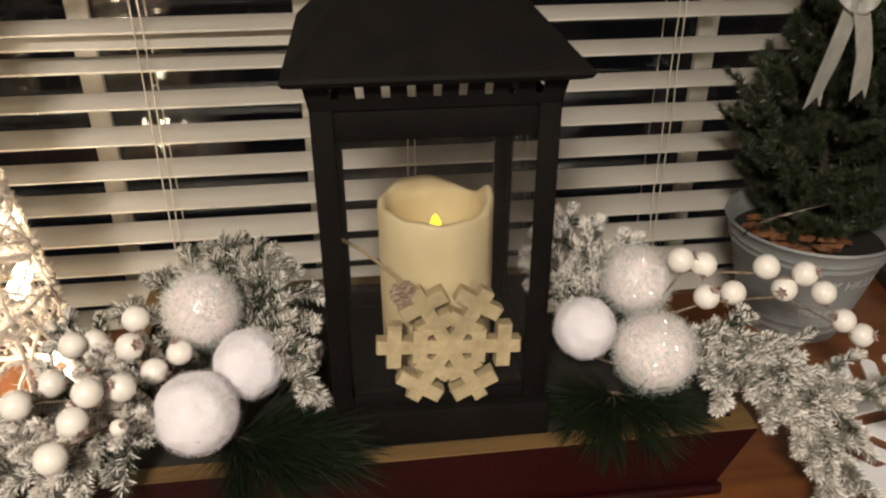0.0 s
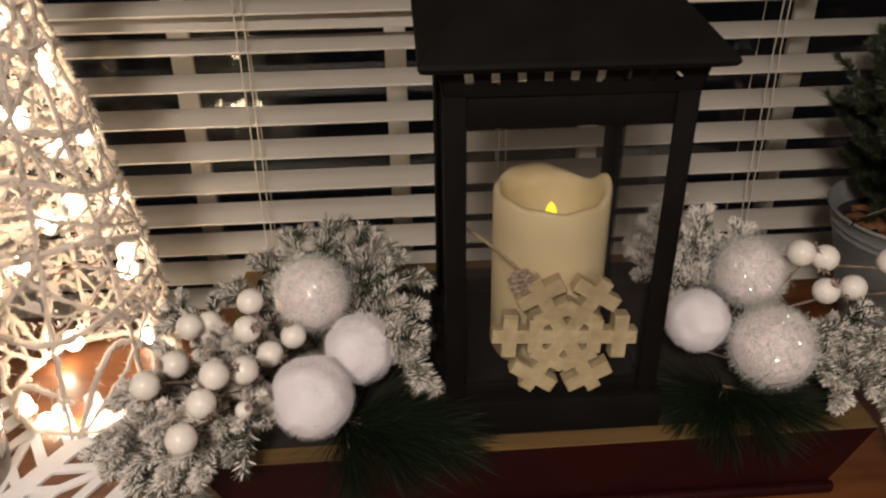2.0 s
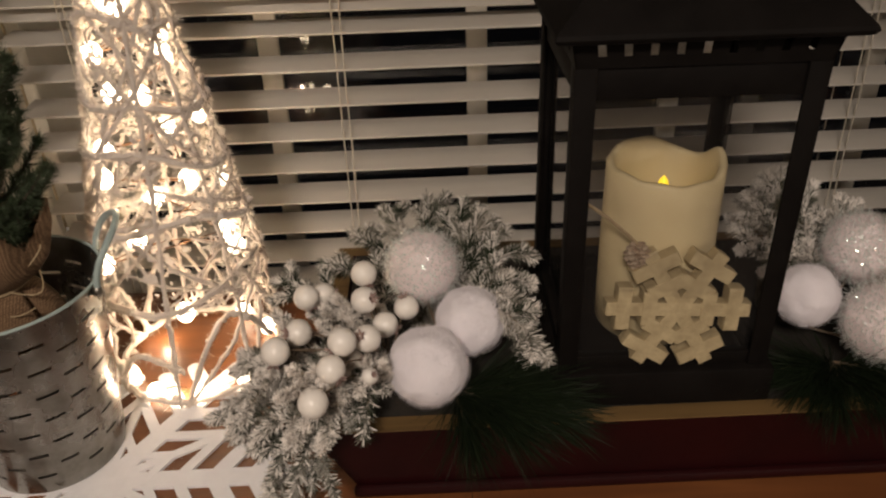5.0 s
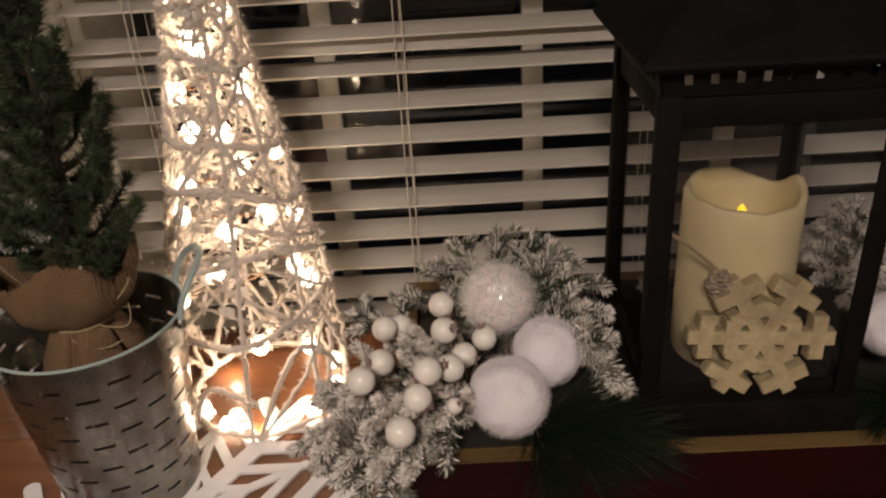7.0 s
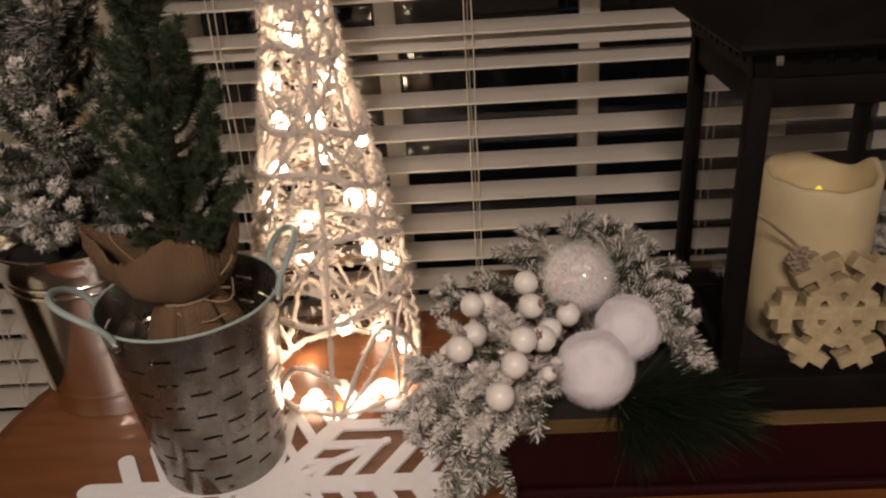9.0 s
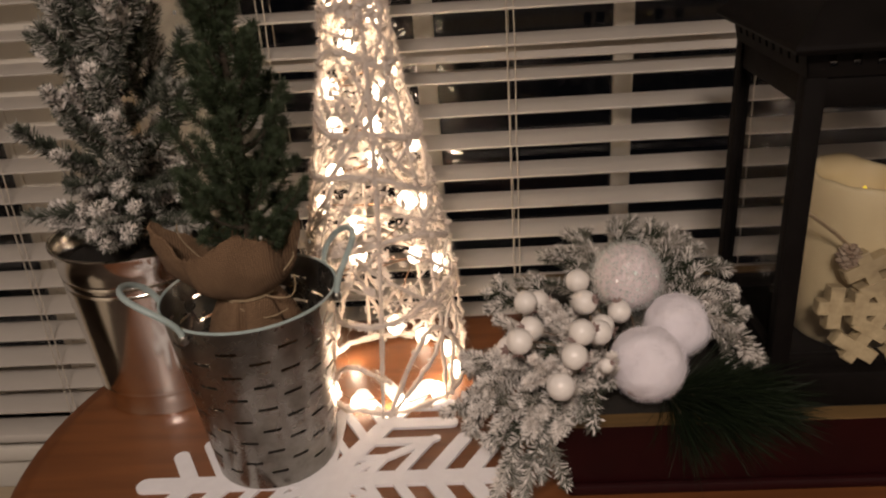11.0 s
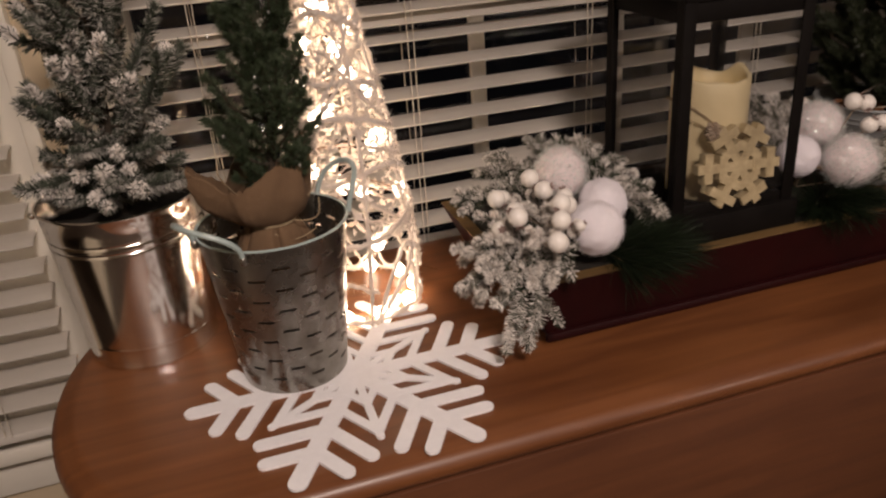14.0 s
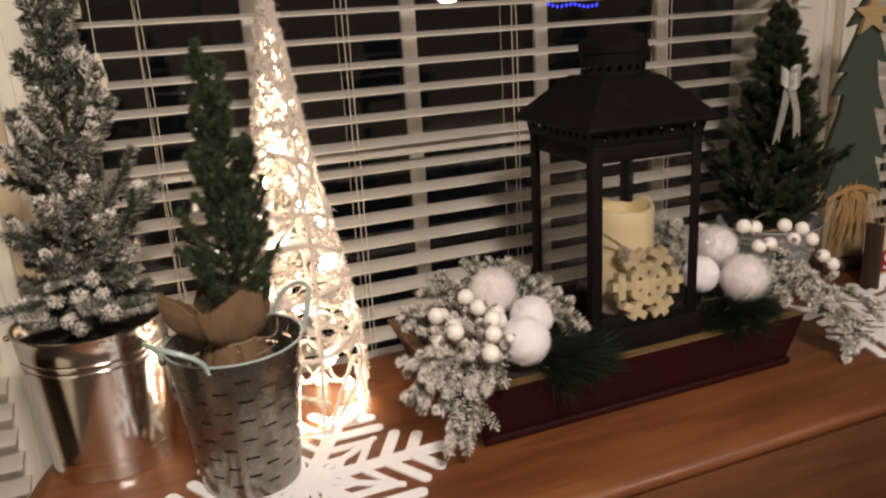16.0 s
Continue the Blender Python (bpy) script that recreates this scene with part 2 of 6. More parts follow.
MAT = dict(
    slat=material("slat_paint", (0.66, 0.62, 0.565), 0.42, colour2=(0.60, 0.56, 0.51), scale=9, bump=0.05, bump_scale=60, stretch=(0.3, 4, 4)),
    trim=material("white_trim_paint", (0.82, 0.78, 0.70), 0.45, colour2=(0.77, 0.73, 0.65), scale=6, bump=0.06, bump_scale=90),
    wall=material("tan_wall_paint", (0.62, 0.51, 0.36), 0.8, colour2=(0.57, 0.465, 0.325), scale=5, bump=0.1, bump_scale=220),
    creamwall=material("cream_wall_paint", (0.74, 0.67, 0.53), 0.8, colour2=(0.69, 0.62, 0.49), scale=5, bump=0.1, bump_scale=220),
    ceiling=material("ceiling_paint", (0.75, 0.73, 0.68), 0.9, colour2=(0.70, 0.68, 0.63), scale=4, bump=0.1, bump_scale=150),
    floor=wood("floor_wood", (0.022, 0.014, 0.010), (0.045, 0.028, 0.018), 0.5, 0.05, "X"),
    cord=material("blind_cord", (0.66, 0.60, 0.50), 0.8, colour2=(0.55, 0.5, 0.42), scale=300),
    tassel=material("tassel_plastic", (0.78, 0.72, 0.55), 0.4, colour2=(0.72, 0.66, 0.5), scale=40),
    glass=pane_glass("window_glass", 0.99),
    lglass=pane_glass("lantern_glass", 0.985, 0.09, 0.006),
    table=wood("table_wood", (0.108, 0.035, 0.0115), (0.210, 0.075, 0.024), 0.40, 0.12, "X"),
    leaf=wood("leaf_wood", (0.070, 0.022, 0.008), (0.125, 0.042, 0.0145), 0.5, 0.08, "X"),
    maroon=material("maroon_paint", (0.021, 0.0016, 0.0022), 0.5, colour2=(0.014, 0.0011, 0.0016), scale=14, bump=0.15, bump_scale=70, spec=0.22),
    worn=wood("worn_rim_wood", (0.10, 0.057, 0.019), (0.20, 0.120, 0.043), 0.6, 0.0, "X", 11),
    black=material("black_metal", (0.0060, 0.0050, 0.0046), 0.55, colour2=(0.0090, 0.0075, 0.0069), scale=30, bump=0.12, bump_scale=400, spec=0.06),
    # shade inside the lantern put into a near-black colour, for its floor only
    floorshade=material("lantern_floor_shade", (0.0022, 0.0018, 0.0017), 0.95, colour2=(0.0034, 0.0028, 0.0026), scale=60, spec=0.0),
    wax=material("candle_wax", (0.70, 0.585, 0.36), 0.5, colour2=(0.61, 0.50, 0.30), scale=22, bump=0.08, bump_scale=60),
    flame=glow("led_flame", (1.0, 0.72, 0.04), 1.3),
    carved=material("cream_wood", (0.50, 0.405, 0.245), 0.6, colour2=(0.33, 0.26, 0.15), scale=75, bump=0.45, bump_scale=240),
    twine=material("jute_twine", (0.42, 0.32, 0.20), 0.9, colour2=(0.30, 0.22, 0.13), scale=250, bump=0.5, bump_scale=600),
    pinecone=material("pinecone", (0.20, 0.12, 0.07), 0.8, colour2=(0.50, 0.42, 0.33), scale=160, island=0.5),
    cotton=material("white_cotton", (0.94, 0.89, 0.94), 0.95, colour2=(0.89, 0.85, 0.90), scale=60, bump=0.3, bump_scale=320, translucent=0.15, sheen=0.3),
    tinselpom=material("glitter_cotton", (0.95, 0.85, 0.86), 0.9, colour2=(0.91, 0.81, 0.83), scale=60, bump=0.3, bump_scale=300, translucent=0.15, sheen=0.3),
    tinsel=material("iridescent_tinsel", (0.95, 0.95, 0.95), 0.20, colour2=(0.60, 0.92, 0.80), scale=180, island=0.8, translucent=0.65, spec=1.0),
    glint=material("silver_glitter", (0.98, 0.98, 0.97), 0.26, metal=0.6, colour2=(0.70, 0.98, 0.88), scale=180, island=0.8, translucent=0.4),
    berry=material("white_berry", (0.88, 0.83, 0.79), 0.32, colour2=(0.82, 0.77, 0.71), scale=45, bump=0.2, bump_scale=160),
    calyx=material("berry_calyx", (0.16, 0.075, 0.065), 0.85, colour2=(0.42, 0.33, 0.30), scale=300, island=0.3),
    stem=material("brown_stem", (0.13, 0.085, 0.05), 0.85, colour2=(0.28, 0.22, 0.16), scale=120, bump=0.4),
    whitestem=material("flocked_stem", (0.62, 0.57, 0.51), 0.95, colour2=(0.20, 0.16, 0.12), scale=140, bump=0.5),
    shell=material("cotton_web", (0.82, 0.75, 0.69), 0.95, colour2=(0.72, 0.64, 0.57), scale=90, bump=0.8, bump_scale=420, translucent=0.20),
    bead=material("clear_bead", (0.75, 0.76, 0.72), 0.06, metal=0.6, colour2=(0.65, 0.66, 0.62), scale=80),
    darkstem=material("dark_stem", (0.045, 0.032, 0.020), 0.9, colour2=(0.03, 0.022, 0.014), scale=120, bump=0.4),
    flock=flocked("flocked_needles", (0.050, 0.054, 0.036), (0.90, 0.82, 0.75), 0.46, 40),
    flock2=flocked("lightly_flocked_needles", (0.034, 0.045, 0.027), (0.66, 0.60, 0.54), 0.25, 30, 0.45, 0.15),
    flock5=flocked("green_underside_needles", (0.028, 0.036, 0.021), (0.55, 0.52, 0.47), 0.08, 30),
    flock3=flocked("frosted_fir_needles", (0.072, 0.085, 0.062), (0.75, 0.71, 0.66), 0.31, 22, 0.36, 0.10),
    flock4=flocked("snow_capped_needles", (0.36, 0.34, 0.315), (0.84, 0.79, 0.745), 0.92, 40, 0.3, 0.1),
    needle=material("green_needles", (0.024, 0.039, 0.017), 0.6, colour2=(0.056, 0.080, 0.039), scale=60, island=0.7),
    longneedle=material("long_pine_needles", (0.005, 0.010, 0.004), 0.6, colour2=(0.011, 0.019, 0.007), scale=60, island=0.7, spec=0.2),
    fir=material("fir_needles", (0.014, 0.022, 0.011), 0.42, colour2=(0.056, 0.066, 0.034), scale=50, island=0.7),
    steel=material("polished_steel", (0.92, 0.89, 0.84), 0.14, metal=1.0, colour2=(0.74, 0.71, 0.67), scale=10, bump=0.02, bump_scale=30),
    galv=material("dull_steel", (0.38, 0.365, 0.335), 0.27, metal=0.95, colour2=(0.20, 0.185, 0.160), scale=22, bump=0.08, bump_scale=90),
    tin=material("whitewashed_tin", (0.33, 0.34, 0.34), 0.55, metal=0.35, colour2=(0.24, 0.25, 0.255), scale=24, bump=0.1, bump_scale=80, stretch=(1, 1, 3)),
    mint=material("mint_enamel", (0.40, 0.49, 0.48), 0.35, colour2=(0.33, 0.41, 0.40), scale=60, bump=0.05),
    letter=material("faded_white_print", (0.55, 0.56, 0.56), 0.7, colour2=(0.42, 0.43, 0.43), scale=120),
    burlap=weave(material("burlap", (0.36, 0.215, 0.11), 0.95), 0.0019),
    felt=material("white_felt", (0.88, 0.87, 0.90), 0.95, colour2=(0.83, 0.82, 0.85), scale=90, bump=0.3, bump_scale=900),
    string=material("white_string", (0.82, 0.74, 0.67), 0.95, colour2=(0.70, 0.62, 0.55), scale=120, bump=0.6, bump_scale=600, translucent=0.10),
    bulb=glow("warm_bulb", (1.0, 0.86, 0.66), 11.0),
    bluebulb=glow("blue_bulb", (0.05, 0.06, 1.0), 1.6),
    wire=material("copper_wire", (0.35, 0.20, 0.12), 0.4, metal=0.8, colour2=(0.25, 0.14, 0.08), scale=100),
    bark=material("bark_chips", (0.22, 0.09, 0.035), 0.9, colour2=(0.12, 0.05, 0.02), scale=60, bump=0.6, bump_scale=200),
    ribbon=material("silver_ribbon", (0.62, 0.62, 0.60), 0.32, metal=0.55, colour2=(0.46, 0.46, 0.44), scale=70, bump=0.2, bump_scale=250),
    greenboard=material("dark_green_paint", (0.045, 0.062, 0.045), 0.7, colour2=(0.035, 0.048, 0.035), scale=30, bump=0.15, bump_scale=150),
    plank=wood("pale_plank", (0.26, 0.19, 0.11), (0.42, 0.32, 0.20), 0.7, 0.0, "Z"),
    star=wood("star_wood", (0.35, 0.24, 0.11), (0.50, 0.37, 0.19), 0.7, 0.0, "X"),
    raffia=material("raffia", (0.52, 0.33, 0.14), 0.8, colour2=(0.36, 0.21, 0.08), scale=80, island=0.6),
    darkwood=wood("dark_brown_wood", (0.030, 0.017, 0.010), (0.065, 0.038, 0.022), 0.6, 0.0, "Z"),
    red=material("red_paint", (0.30, 0.018, 0.025), 0.6, colour2=(0.23, 0.014, 0.018), scale=30),
    cream=material("cream_paint", (0.60, 0.50, 0.33), 0.7, colour2=(0.52, 0.42, 0.27), scale=40, bump=0.1),
    shade=glow("lit_glass_shade", (1.0, 0.86, 0.66), 2.6),
    dark=material("dark_soil", (0.010, 0.008, 0.006), 0.95, colour2=(0.018, 0.014, 0.010), scale=90, bump=0.5),
)

# ---- mesh helpers ----
rng = np.random.default_rng(7)


class Mesh:
    def __init__(self):
        self.v, self.f, self.m, self.n = [], [], [], 0

    def add(self, verts, faces, mi=0):
        verts = np.asarray(verts, float).reshape(-1, 3)
        self.v.append(verts)
        self.f.extend([tuple(int(i) + self.n for i in f) for f in faces])
        self.m.extend([mi] * len(faces))
        self.n += len(verts)

    def tris(self, verts, faces, mi=0):
        """Verts and an array of equal faces, at once."""
        self.v.append(np.asarray(verts, float))
        self.f.extend((np.asarray(faces) + self.n).tolist())
        self.m.extend([mi] * len(faces))
        self.n += len(verts)

    def box(self, lo, hi, bevel=0.0, mi=0, m=None):
        lo, hi = np.array(lo, float), np.array(hi, float)
        b = min(bevel, 0.45 * float((hi - lo).min()))
        if b <= 0:
            v = [(x, y, z) for x in (lo[0], hi[0]) for y in (lo[1], hi[1]) for z in (lo[2], hi[2])]
            f = [(0, 1, 3, 2), (4, 6, 7, 5), (0, 4, 5, 1), (2, 3, 7, 6), (0, 2, 6, 4), (1, 5, 7, 3)]
        else:
            bm = bmesh.new()
            bmesh.ops.create_cube(bm, size=1.0)
            for w in bm.verts:
                w.co = Vector([lo[i] + (hi[i] - lo[i]) * (w.co[i] + 0.5) for i in range(3)])
            bmesh.ops.bevel(bm, geom=bm.edges[:], offset=b, segments=2, profile=0.5, affect="EDGES")
            bm.verts.index_update()
            v, f = [tuple(w.co) for w in bm.verts], [[w.index for w in q.verts] for q in bm.faces]
            bm.free()
        v = np.array(v, float)
        if m is not None:
            v = np.array([m @ Vector(p) for p in v])
        self.add(v, f, mi)

    def tube(self, pts, r, sides=8, mi=0, close=False, caps=True):
        p = np.asarray(pts, float)
        k = len(p)
        r = np.broadcast_to(np.asarray(r, float), (k,))
        t = np.roll(p, -1, 0) - np.roll(p, 1, 0) if close else np.gradient(p, axis=0)
        t /= np.linalg.norm(t, axis=1)[:, None] + 1e-12
        u = np.cross(t[0], (0.13, 0.29, 0.95))
        if np.linalg.norm(u) < 1e-3:
            u = np.cross(t[0], (1, 0, 0))
        us = []
        for i in range(k):
            u = u - t[i] * (u @ t[i])
            u /= np.linalg.norm(u) + 1e-12
            us.append(u)
        us = np.array(us)
        w = np.cross(t, us)
        a = np.linspace(0, 2 * np.pi, sides, endpoint=False)
        v = p[:, None] + r[:, None, None] * (np.cos(a)[None, :, None] * us[:, None] + np.sin(a)[None, :, None] * w[:, None])
        f = []
        for i in range(k if close else k - 1):
            j = (i + 1) % k
            for s in range(sides):
                q = (s + 1) % sides
                f.append((i * sides + s, i * sides + q, j * sides + q, j * sides + s))
        if caps and not close:
            f += [tuple(range(sides))[::-1], tuple((k - 1) * sides + s for s in range(sides))]
        self.add(v.reshape(-1, 3), f, mi)

    def lathe(self, prof, seg=48, centre=(0, 0), mi=0, wob=None, closed=False):
        """prof: rows of radius, z. wob(angle, z): a factor on the radius."""
        a = np.linspace(0, 2 * np.pi, seg, endpoint=False)
        v = []
        for r, z in prof:
            rr = r * (np.array([wob(x, z) for x in a]) if wob else 1.0)
            v.append(np.stack([centre[0] + rr * np.cos(a), centre[1] + rr * np.sin(a), np.full(seg, z)], 1))
        f = []
        k = len(prof)
        for i in range(k if closed else k - 1):
            j = (i + 1) % k
            for s in range(seg):
                q = (s + 1) % seg
                f.append((i * seg + s, i * seg + q, j * seg + q, j * seg + s))
        self.add(np.concatenate(v), f, mi)

    def ball(self, c, r, sub=2, rough=0.0, mi=0, squash=(1, 1, 1)):
        v, f = ICO[sub]
        v = v * np.asarray(squash)
        if rough:
            v = v * (1 + rough * rng.normal(size=(len(v), 1)))
        self.tris(np.asarray(c) + r * v, f, mi)

    def prism(self, outline, lo, hi, mi=0, axis="z", bevel=0.0):
        """A flat outline of (u, v) pulled from lo to hi along an axis."""
        o = np.array(outline, float)
        k = len(o)
        rows = [(lo, 1.0), (hi - bevel, 1.0)]
        v = []
        cen = o.mean(0)
        for h, s in ([(lo, 1), (hi, 1)] if not bevel else [(lo, 1), (hi - bevel, 1), (hi, 1 - bevel / np.abs(o - cen).max())]):
            q = cen + (o - cen) * s
            v.append({"z": np.c_[q, np.full(k, h)], "y": np.c_[q[:, 0], np.full(k, h), q[:, 1]], "x": np.c_[np.full(k, h), q]}[axis])
        n = len(v)
        f = [tuple(range(k))[::-1], tuple((n - 1) * k + i for i in range(k))]
        for i in range(n - 1):
            f += [(i * k + s, i * k + (s + 1) % k, (i + 1) * k + (s + 1) % k, (i + 1) * k + s) for s in range(k)]
        self.add(np.concatenate(v), f, mi)

    def data(self, name, mats, smooth=True, angle=40):
        me = bpy.data.meshes.new(name)
        me.from_pydata(np.concatenate(self.v).tolist(), [], self.f)
        for m in mats:
            me.materials.append(m)
        me.polygons.foreach_set("material_index", np.array(self.m, np.int32))
        if smooth:
            me.polygons.foreach_set("use_smooth", np.ones(len(me.polygons), bool))
            me.set_sharp_from_angle(angle=radians(angle))
        me.update()
        return me


def ico_data(sub):
    bm = bmesh.new()
    bmesh.ops.create_icosphere(bm, subdivisions=sub, radius=1.0)
    bm.verts.index_update()
    v = np.array([tuple(w.co) for w in bm.verts])
    f = np.array([[w.index for w in q.verts] for q in bm.faces])
    bm.free()
    return v, f


ICO = {s: ico_data(s) for s in (1, 2, 3, 4, 5)}


def thing(name, label, category, loc=(0, 0, 0), group="", kind="", turn=0.0):
    ob = new(name)
    ob.empty_display_size = 0.03
    ob.matrix_basis = pose(*loc, 0, 0, turn)
    return tagged(ob, label, category, group, kind)


def part(name, mesh, mat, parent, label="", smooth=True, angle=40, at=None):
    me = mesh if isinstance(mesh, bpy.types.Mesh) else mesh.data(name, mat if isinstance(mat, (list, tuple)) else [mat], smooth, angle)
    ob = new(name, me)
    ob.parent = parent
    if at is not None:
        ob.matrix_basis = at
    if label:
        tagged(ob, label)
    return ob


def solid(name, mesh, mat, label, category, kind="", group="", smooth=True, loc=(0, 0, 0), angle=40):
    ob = new(name, mesh.data(name, mat if isinstance(mat, (list, tuple)) else [mat], smooth, angle))
    ob.location = loc
    return tagged(ob, label, category, group, kind)


def fuse(M, name, mats):
    """One clean skin round overlapping pieces."""
    core = bpy.data.objects.new(name, M.data(name, mats, False))
    v = np.concatenate(M.v)
    K = Mesh()
    K.box(v[0] - 0.0001, v[0] + 0.0001)
    speck = bpy.data.objects.new("speck", K.data("speck", mats, False))
    for ob in (core, speck):
        scene.collection.objects.link(ob)
    mod = core.modifiers.new("union", "BOOLEAN")
    mod.operation, mod.solver, mod.use_self, mod.object = "UNION", "EXACT", True, speck
    me = bpy.data.meshes.new_from_object(core.evaluated_get(bpy.context.evaluated_depsgraph_get()))
    for ob in (core, speck):
        bpy.data.objects.remove(ob)
    me.name = name
    return me


def bend(a, b, sag=0.0, k=8, side=(0, 0, 0)):
    """A curved stem from a to b that rises by sag in the middle."""
    a, b = np.array(a, float), np.array(b, float)
    t = np.linspace(0, 1, k)[:, None]
    return a + (b - a) * t + np.sin(np.pi * t) * (np.array((0, 0, sag)) + np.array(side))


def along(pts, t):
    pts = np.asarray(pts, float)
    s = np.r_[0, np.cumsum(np.linalg.norm(np.diff(pts, axis=0), axis=1))]
    s /= s[-1]
    p = np.stack([np.interp(t, s, pts[:, i]) for i in range(3)], 1)
    q = np.stack([np.interp(np.clip(t + 0.03, 0, 1), s, pts[:, i]) - np.interp(np.clip(t - 0.03, 0, 1), s, pts[:, i]) for i in range(3)], 1)
    return p, q / (np.linalg.norm(q, axis=1)[:, None] + 1e-12)


def needles(M, pts, n, length, width, spread=(35, 70), mi=0, t0=0.0, blunt=0.0, up=0.0, tuft=True):
    """n needles round a stem, leaning forwards along it."""
    t = t0 + (1 - t0) * rng.random(n)
    p, d = along(pts, t)
    r = rng.normal(size=(n, 3))
    r -= d * (r * d).sum(1)[:, None]
    r /= np.linalg.norm(r, axis=1)[:, None]
    a = np.radians(rng.uniform(spread[0], spread[1], n))
    if tuft:
        a = a * (1 - 0.55 * np.clip((t - 0.8) / 0.2, 0, 1))
    w = np.cos(a)[:, None] * d + np.sin(a)[:, None] * r
    w[:, 2] += up
    w += 0.12 * rng.normal(size=(n, 3))
    w /= np.linalg.norm(w, axis=1)[:, None]
    ln = length * rng.uniform(0.65, 1.15, n) * (1 - 0.25 * t)
    e1 = np.cross(w, rng.normal(size=(n, 3)))
    e1 /= np.linalg.norm(e1, axis=1)[:, None]
    e2 = np.cross(w, e1)
    wd = width * rng.uniform(0.7, 1.3, n)
    tip = p + w * ln[:, None]
    ring = [p + wd[:, None] * (np.cos(x) * e1 + np.sin(x) * e2) for x in (0, 2.094, 4.189)]
    if blunt:
        ring2 = [p + w * (0.75 * ln)[:, None] + blunt * wd[:, None] * (np.cos(x) * e1 + np.sin(x) * e2) for x in (0, 2.094, 4.189)]
        v = np.stack(ring + ring2 + [tip], 1).reshape(-1, 3)
        base = (np.arange(n) * 7)[:, None]
        f = np.concatenate([base + np.array(q) for q in ((0, 1, 4), (0, 4, 3), (1, 2, 5), (1, 5, 4), (2, 0, 3), (2, 3, 5), (3, 4, 6), (4, 5, 6), (5, 3, 6))])
    else:
        v = np.stack(ring + [tip], 1).reshape(-1, 3)
        base = (np.arange(n) * 4)[:, None]
        f = np.concatenate([base + np.array(q) for q in ((0, 1, 3), (1, 2, 3), (2, 0, 3))])
    M.tris(v, f, mi)


# ---- the room ----
TOP = 0.75          # height of the table top
WALL = 1.13         # inner face of the window wall
GLASS = 1.262       # the panes
OPEN = [(-1.92, -0.80), (-0.50, 0.94), (1.24, 2.36)]   # the three windows
SILL, HEAD = 0.48, 2.02
X0, X1, Y0, CEILING = -3.4, 3.8, -4.6, 2.42


def slab(name, lo, hi, mat, label, category):
    M = Mesh()
    M.box(lo, hi)
    return solid(name, M, mat, label, category, "structure", smooth=False)


slab("floor", (X0 - 0.1, Y0 - 0.1, -0.06), (X1 + 0.1, WALL + 0.2, 0), MAT["floor"], "brown wooden floor of the dim room", "floor")
slab("ceiling", (X0 - 0.1, Y0 - 0.1, CEILING), (X1 + 0.1, WALL + 0.2, CEILING + 0.06), MAT["ceiling"], "plain off-white painted ceiling", "ceiling")
slab("wall_west", (X0 - 0.1, Y0, 0), (X0, WALL, CEILING), MAT["wall"], "plain tan painted wall", "wall")
slab("wall_east", (X1, Y0, 0), (X1 + 0.1, WALL, CEILING), MAT["wall"], "plain tan painted wall", "wall")
slab("wall_south", (X0 - 0.1, Y0 - 0.1, 0), (X1 + 0.1, Y0, CEILING), MAT["wall"], "plain tan painted wall behind the room", "wall")
# out of view: added so that the steel pail mirrors a lit cream strip
slab("reflected_wall", (-1.72, -0.90, 0), (-1.60, 0.20, CEILING), MAT["creamwall"], "unseen short cream wall added to be mirrored in the steel pail", "wall")

M = Mesh()
edges = [X0 - 0.1] + [e for o in OPEN for e in o] + [X1 + 0.1]
for i in range(0, len(edges), 2):
    M.box((edges[i], WALL, 0), (edges[i + 1], WALL + 0.17, CEILING))
for a, b in OPEN:
    M.box((a, WALL, 0), (b, WALL + 0.17, SILL))
    M.box((a, WALL, HEAD), (b, WALL + 0.17, CEILING))
solid("wall_north", M, MAT["wall"], "tan painted wall with three windows", "wall", "structure", smooth=False)


